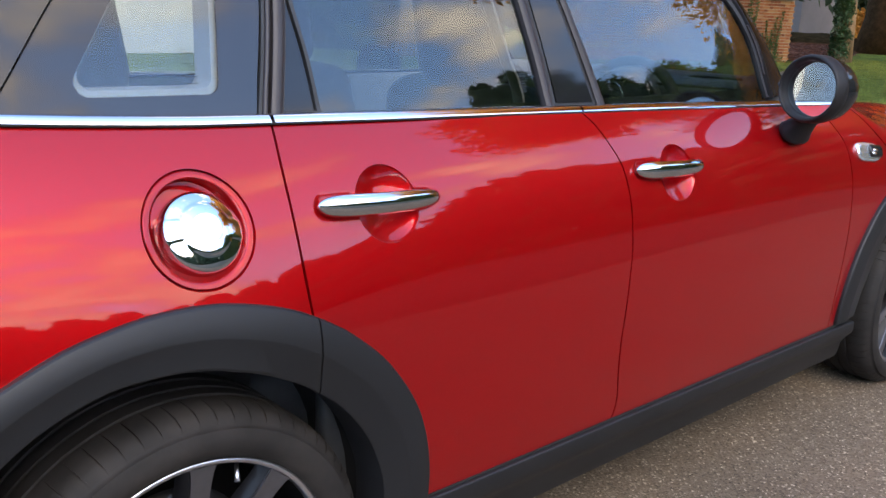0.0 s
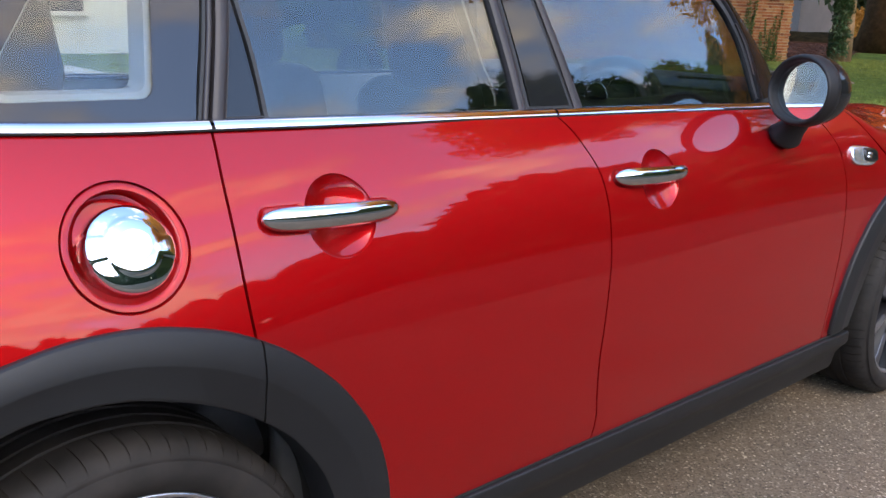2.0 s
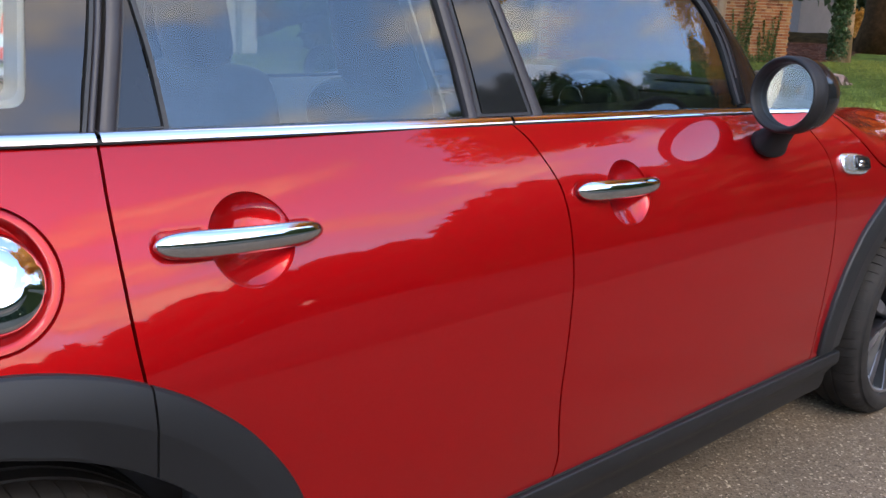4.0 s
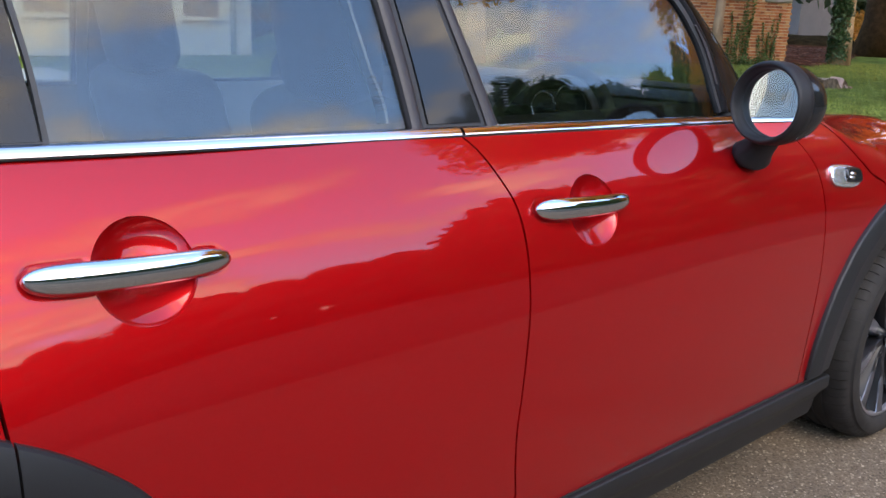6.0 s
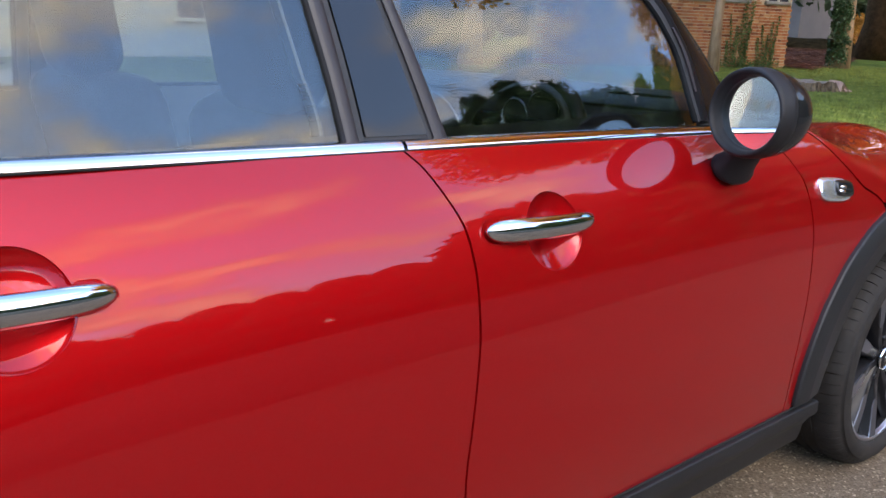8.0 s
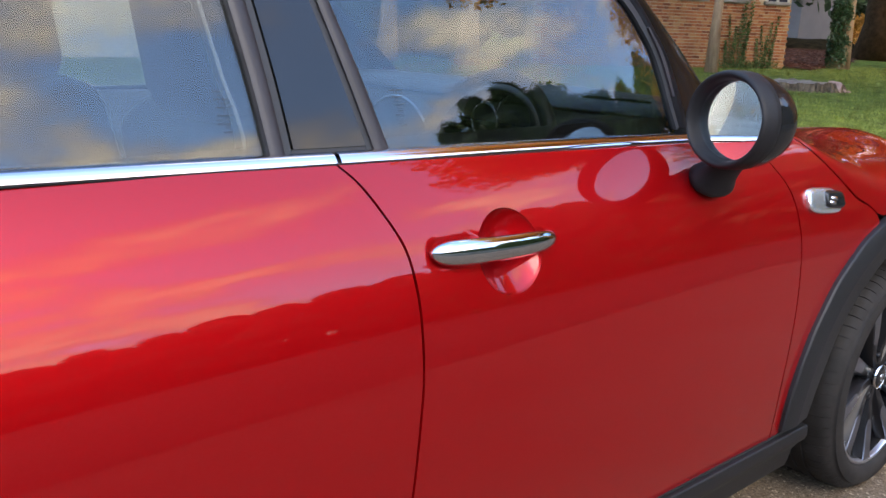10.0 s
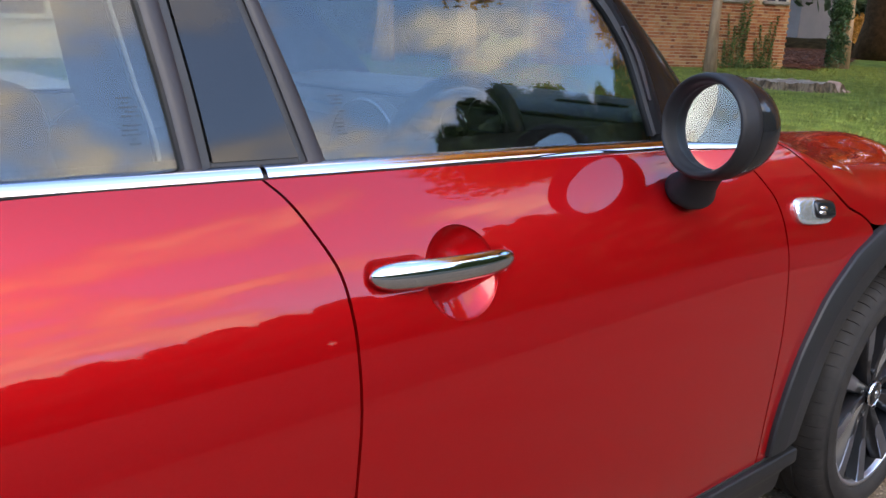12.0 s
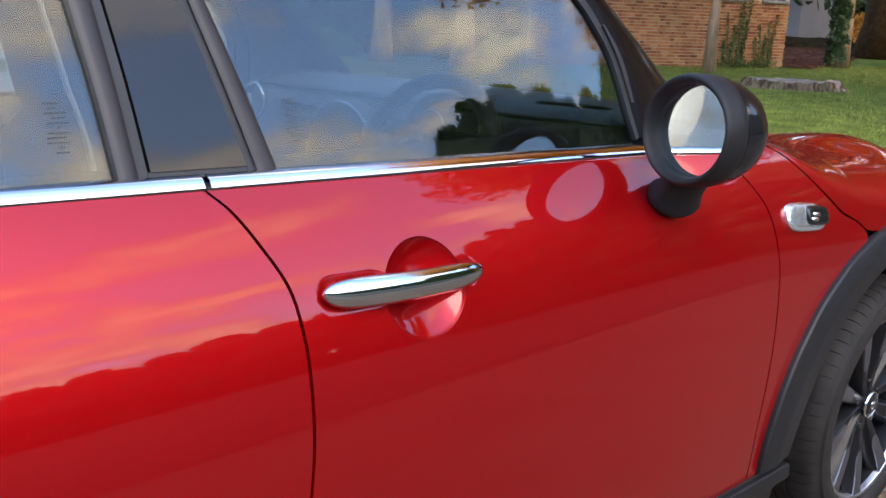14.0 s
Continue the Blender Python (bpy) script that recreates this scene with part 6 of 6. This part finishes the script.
for x, y, z, r in ((27.3, 29.0, 0.85, 0.16), (26.3, 30.2, 0.62, 0.07), (29.2, 27.4, 0.50, 0.07)):
    lamp = thing("garden_lamp", "small lit garden lamp far beyond the lawn", "lamp", (x, y, 0), "garden lamps")
    bm = bmesh.new()
    tube(bm, [(0, 0, 0.0), (0, 0, z * 0.5), (0, 0, z)], 0.03, 8)
    part("post", bm, DARKBARK, lamp)
    bm = bmesh.new()
    bmesh.ops.create_uvsphere(bm, u_segments=16, v_segments=10, radius=r, matrix=Matrix.LocRotScale((0, 0, z + r * 0.9), None, (1, 1, 1.2)))
    part("globe", bm, glow, lamp, "glowing warm globe")

# broad old stump
stump = thing("tree_stump", "broad weathered tree stump cut low in the lawn", "tree stump", (15.9, 7.15, 0.01))


def squash(bm):
    """The stump is an oval, its narrow way turned towards the car."""
    c, s = math.cos(radians(27)), math.sin(radians(27))
    for v in bm.verts:
        along, across = v.co.x * c + v.co.y * s, v.co.y * c - v.co.x * s
        along *= 0.5
        v.co = Vector((along * c - across * s, along * s + across * c, v.co.z * 0.82))


bm = bmesh.new()
rnd = random.Random(12)
n = 180
wob = [1 + 0.05 * math.sin(5 * 2 * math.pi * k / n) + 0.035 * math.sin(11 * 2 * math.pi * k / n + 1) for k in range(n)]
furrow = [0.0] * n
for k in range(n):
    furrow[k] = 0.028 * math.sin(2 * math.pi * k * 29 / n + 1.3 * math.sin(k * 0.21)) + rnd.uniform(-0.018, 0.018)
top = [0.205 + 0.022 * math.sin(2 * math.pi * k / n * 3 + 0.5) + 0.014 * math.sin(2 * math.pi * k / n * 17) + rnd.uniform(-0.016, 0.012) for k in range(n)]
loops = []
for r, f, w in ((0.97, 0.0, 0.6), (0.90, 0.14, 0.9), (0.84, 0.38, 1.1), (0.80, 0.66, 1.2), (0.775, 0.9, 1.0), (0.765, 1.0, 0.7)):
    loops.append([bm.verts.new(((r * wob[k] + w * furrow[k]) * math.cos(2 * math.pi * k / n), (r * wob[k] + w * furrow[k]) * math.sin(2 * math.pi * k / n), -0.04 + (top[k] + 0.04) * f)) for k in range(n)])
for p, q in zip(loops, loops[1:]):
    for k in range(n):
        bm.faces.new((p[k], p[(k + 1) % n], q[(k + 1) % n], q[k]))
squash(bm)
part("bark", bm, STUMPBARK, stump, "dark deeply furrowed bark")
bm = bmesh.new()
discs = []
for share in (0.985, 0.93, 0.8, 0.6, 0.35):
    discs.append([bm.verts.new((share * 0.76 * wob[k] * math.cos(2 * math.pi * k / n), share * 0.76 * wob[k] * math.sin(2 * math.pi * k / n), top[k] * share + 0.203 * (1 - share) + rnd.uniform(-0.004, 0.004))) for k in range(n)])
for p, q in zip(discs, discs[1:]):
    for k in range(n):
        bm.faces.new((p[k], p[(k + 1) % n], q[(k + 1) % n], q[k]))
bm.faces.new(discs[-1])
squash(bm)
part("cut_face", bm, STUMPTOP, stump, "pinkish-brown weathered sawn top")
bm = bmesh.new()
cushion(bm, (0.30, -0.64, 0.115), (0.30, 0.24, 0.25), (8, 12, 25), 0.045)
cushion(bm, (0.56, -0.70, 0.035), (0.42, 0.16, 0.09), (0, 6, 12), 0.03)
for v in bm.verts:
    v.co += Vector((rnd.uniform(-0.012, 0.012), rnd.uniform(-0.012, 0.012), rnd.uniform(-0.012, 0.012)))
squash(bm)
part("split_wedge", bm, CUTWOOD, stump, "fresh pinkish split wood", smooth=False)

# climbing plants on the brick wall
for s0, s1, hgt, seed in ((1.45, 2.25, 1.45, 1), (0.35, 1.05, 1.35, 2), (1.30, 1.55, 2.3, 3)):
    plant = thing("climbing_plant", "thin green creeper climbing the brick wall", "climbing plant", group="creepers on the wall")
    rnd = random.Random(seed)
    pts = []
    for st in range(6):
        s = s0 + (s1 - s0) * (st + rnd.uniform(0.2, 0.8)) / 6
        top = hgt * rnd.uniform(0.45, 1.0)
        bm = bmesh.new()
        tube(bm, [basis @ Vector((s + 0.05 * math.sin(z * 3 + st), -0.03, z)) for z in (0.0, top * 0.3, top * 0.6, top)], lambda f: 0.008 * (1 - 0.7 * f), 5)
        part("stem", bm, BARK, plant)
        for q in range(18):
            z = top * q / 17
            p = basis @ Vector((s + 0.05 * math.sin(z * 3 + st), -0.05, z))
            pts.append((p, 0.035 + 0.045 * (1 - q / 17) ** 2))
    for q in range(30):
        p = basis @ Vector((rnd.uniform(s0 - 0.4, s1 + 0.3), -0.16, rnd.uniform(0.02, 0.16)))
        pts.append((p, 0.12))
    leaf_mesh("leaves", pts, 0.026, CREEPER, plant, seed, 11)

# bricks in Flemish bond: those nearest the corner one by one, the rest joined
brick_meshes = []
for w in (0.210, 0.099):
    me = bpy.data.meshes.new("brick")
    bm = bmesh.new()
    box(bm, 0, w, 0, 0.05, 0, 0.059)
    bmesh.ops.delete(bm, geom=[f for f in bm.faces if f.calc_center_median().y > 0.045], context="FACES")
    bmesh.ops.recalc_face_normals(bm, faces=bm.faces[:])
    bm.to_mesh(me)
    bm.free()
    me.materials.append(BRICK)
    brick_meshes.append(me)
rnd = random.Random(3)
verts, faces = [], []
count = 0
for row in range(56):
    z = 0.02 + row * 0.075
    x, long = (0.0 if row % 2 else -0.169), True
    while x < 7.15:
        w = 0.210 if long else 0.099
        x0, long, x = x, not long, x + w + 0.015
        if x0 < -0.01 or (1.60 < z + 0.03 < 2.95 and any(abs(x0 + w / 2 - c) < 0.42 + w / 2 for c in WINDOW_AT)):
            continue
        dy = rnd.uniform(-0.004, 0.004)
        if count < 300 and x0 < 2.6 and 0.1 < z < 1.75:
            ob = new("brick", brick_meshes[0 if w > 0.2 else 1])
            ob.parent = wall
            ob.matrix_world = basis @ Matrix.Translation((x0, dy, z))
            count += 1
        else:
            i = len(verts)
            verts += [tuple(basis @ Vector(p)) for p in ((x0, dy, z), (x0 + w, dy, z), (x0 + w, dy, z + 0.059), (x0, dy, z + 0.059), (x0, 0.03, z), (x0 + w, 0.03, z), (x0 + w, 0.03, z + 0.059), (x0, 0.03, z + 0.059))]
            faces += [(i, i + 1, i + 2, i + 3), (i + 4, i, i + 3, i + 7), (i + 1, i + 5, i + 6, i + 2), (i + 3, i + 2, i + 6, i + 7), (i + 4, i + 5, i + 1, i)]
me2 = bpy.data.meshes.new("brickwork")
me2.from_pydata(verts, [], faces)
me2.materials.append(BRICK)
rest = new("brickwork", me2)
rest.parent = wall
tagged(rest, "", kind="stuff")
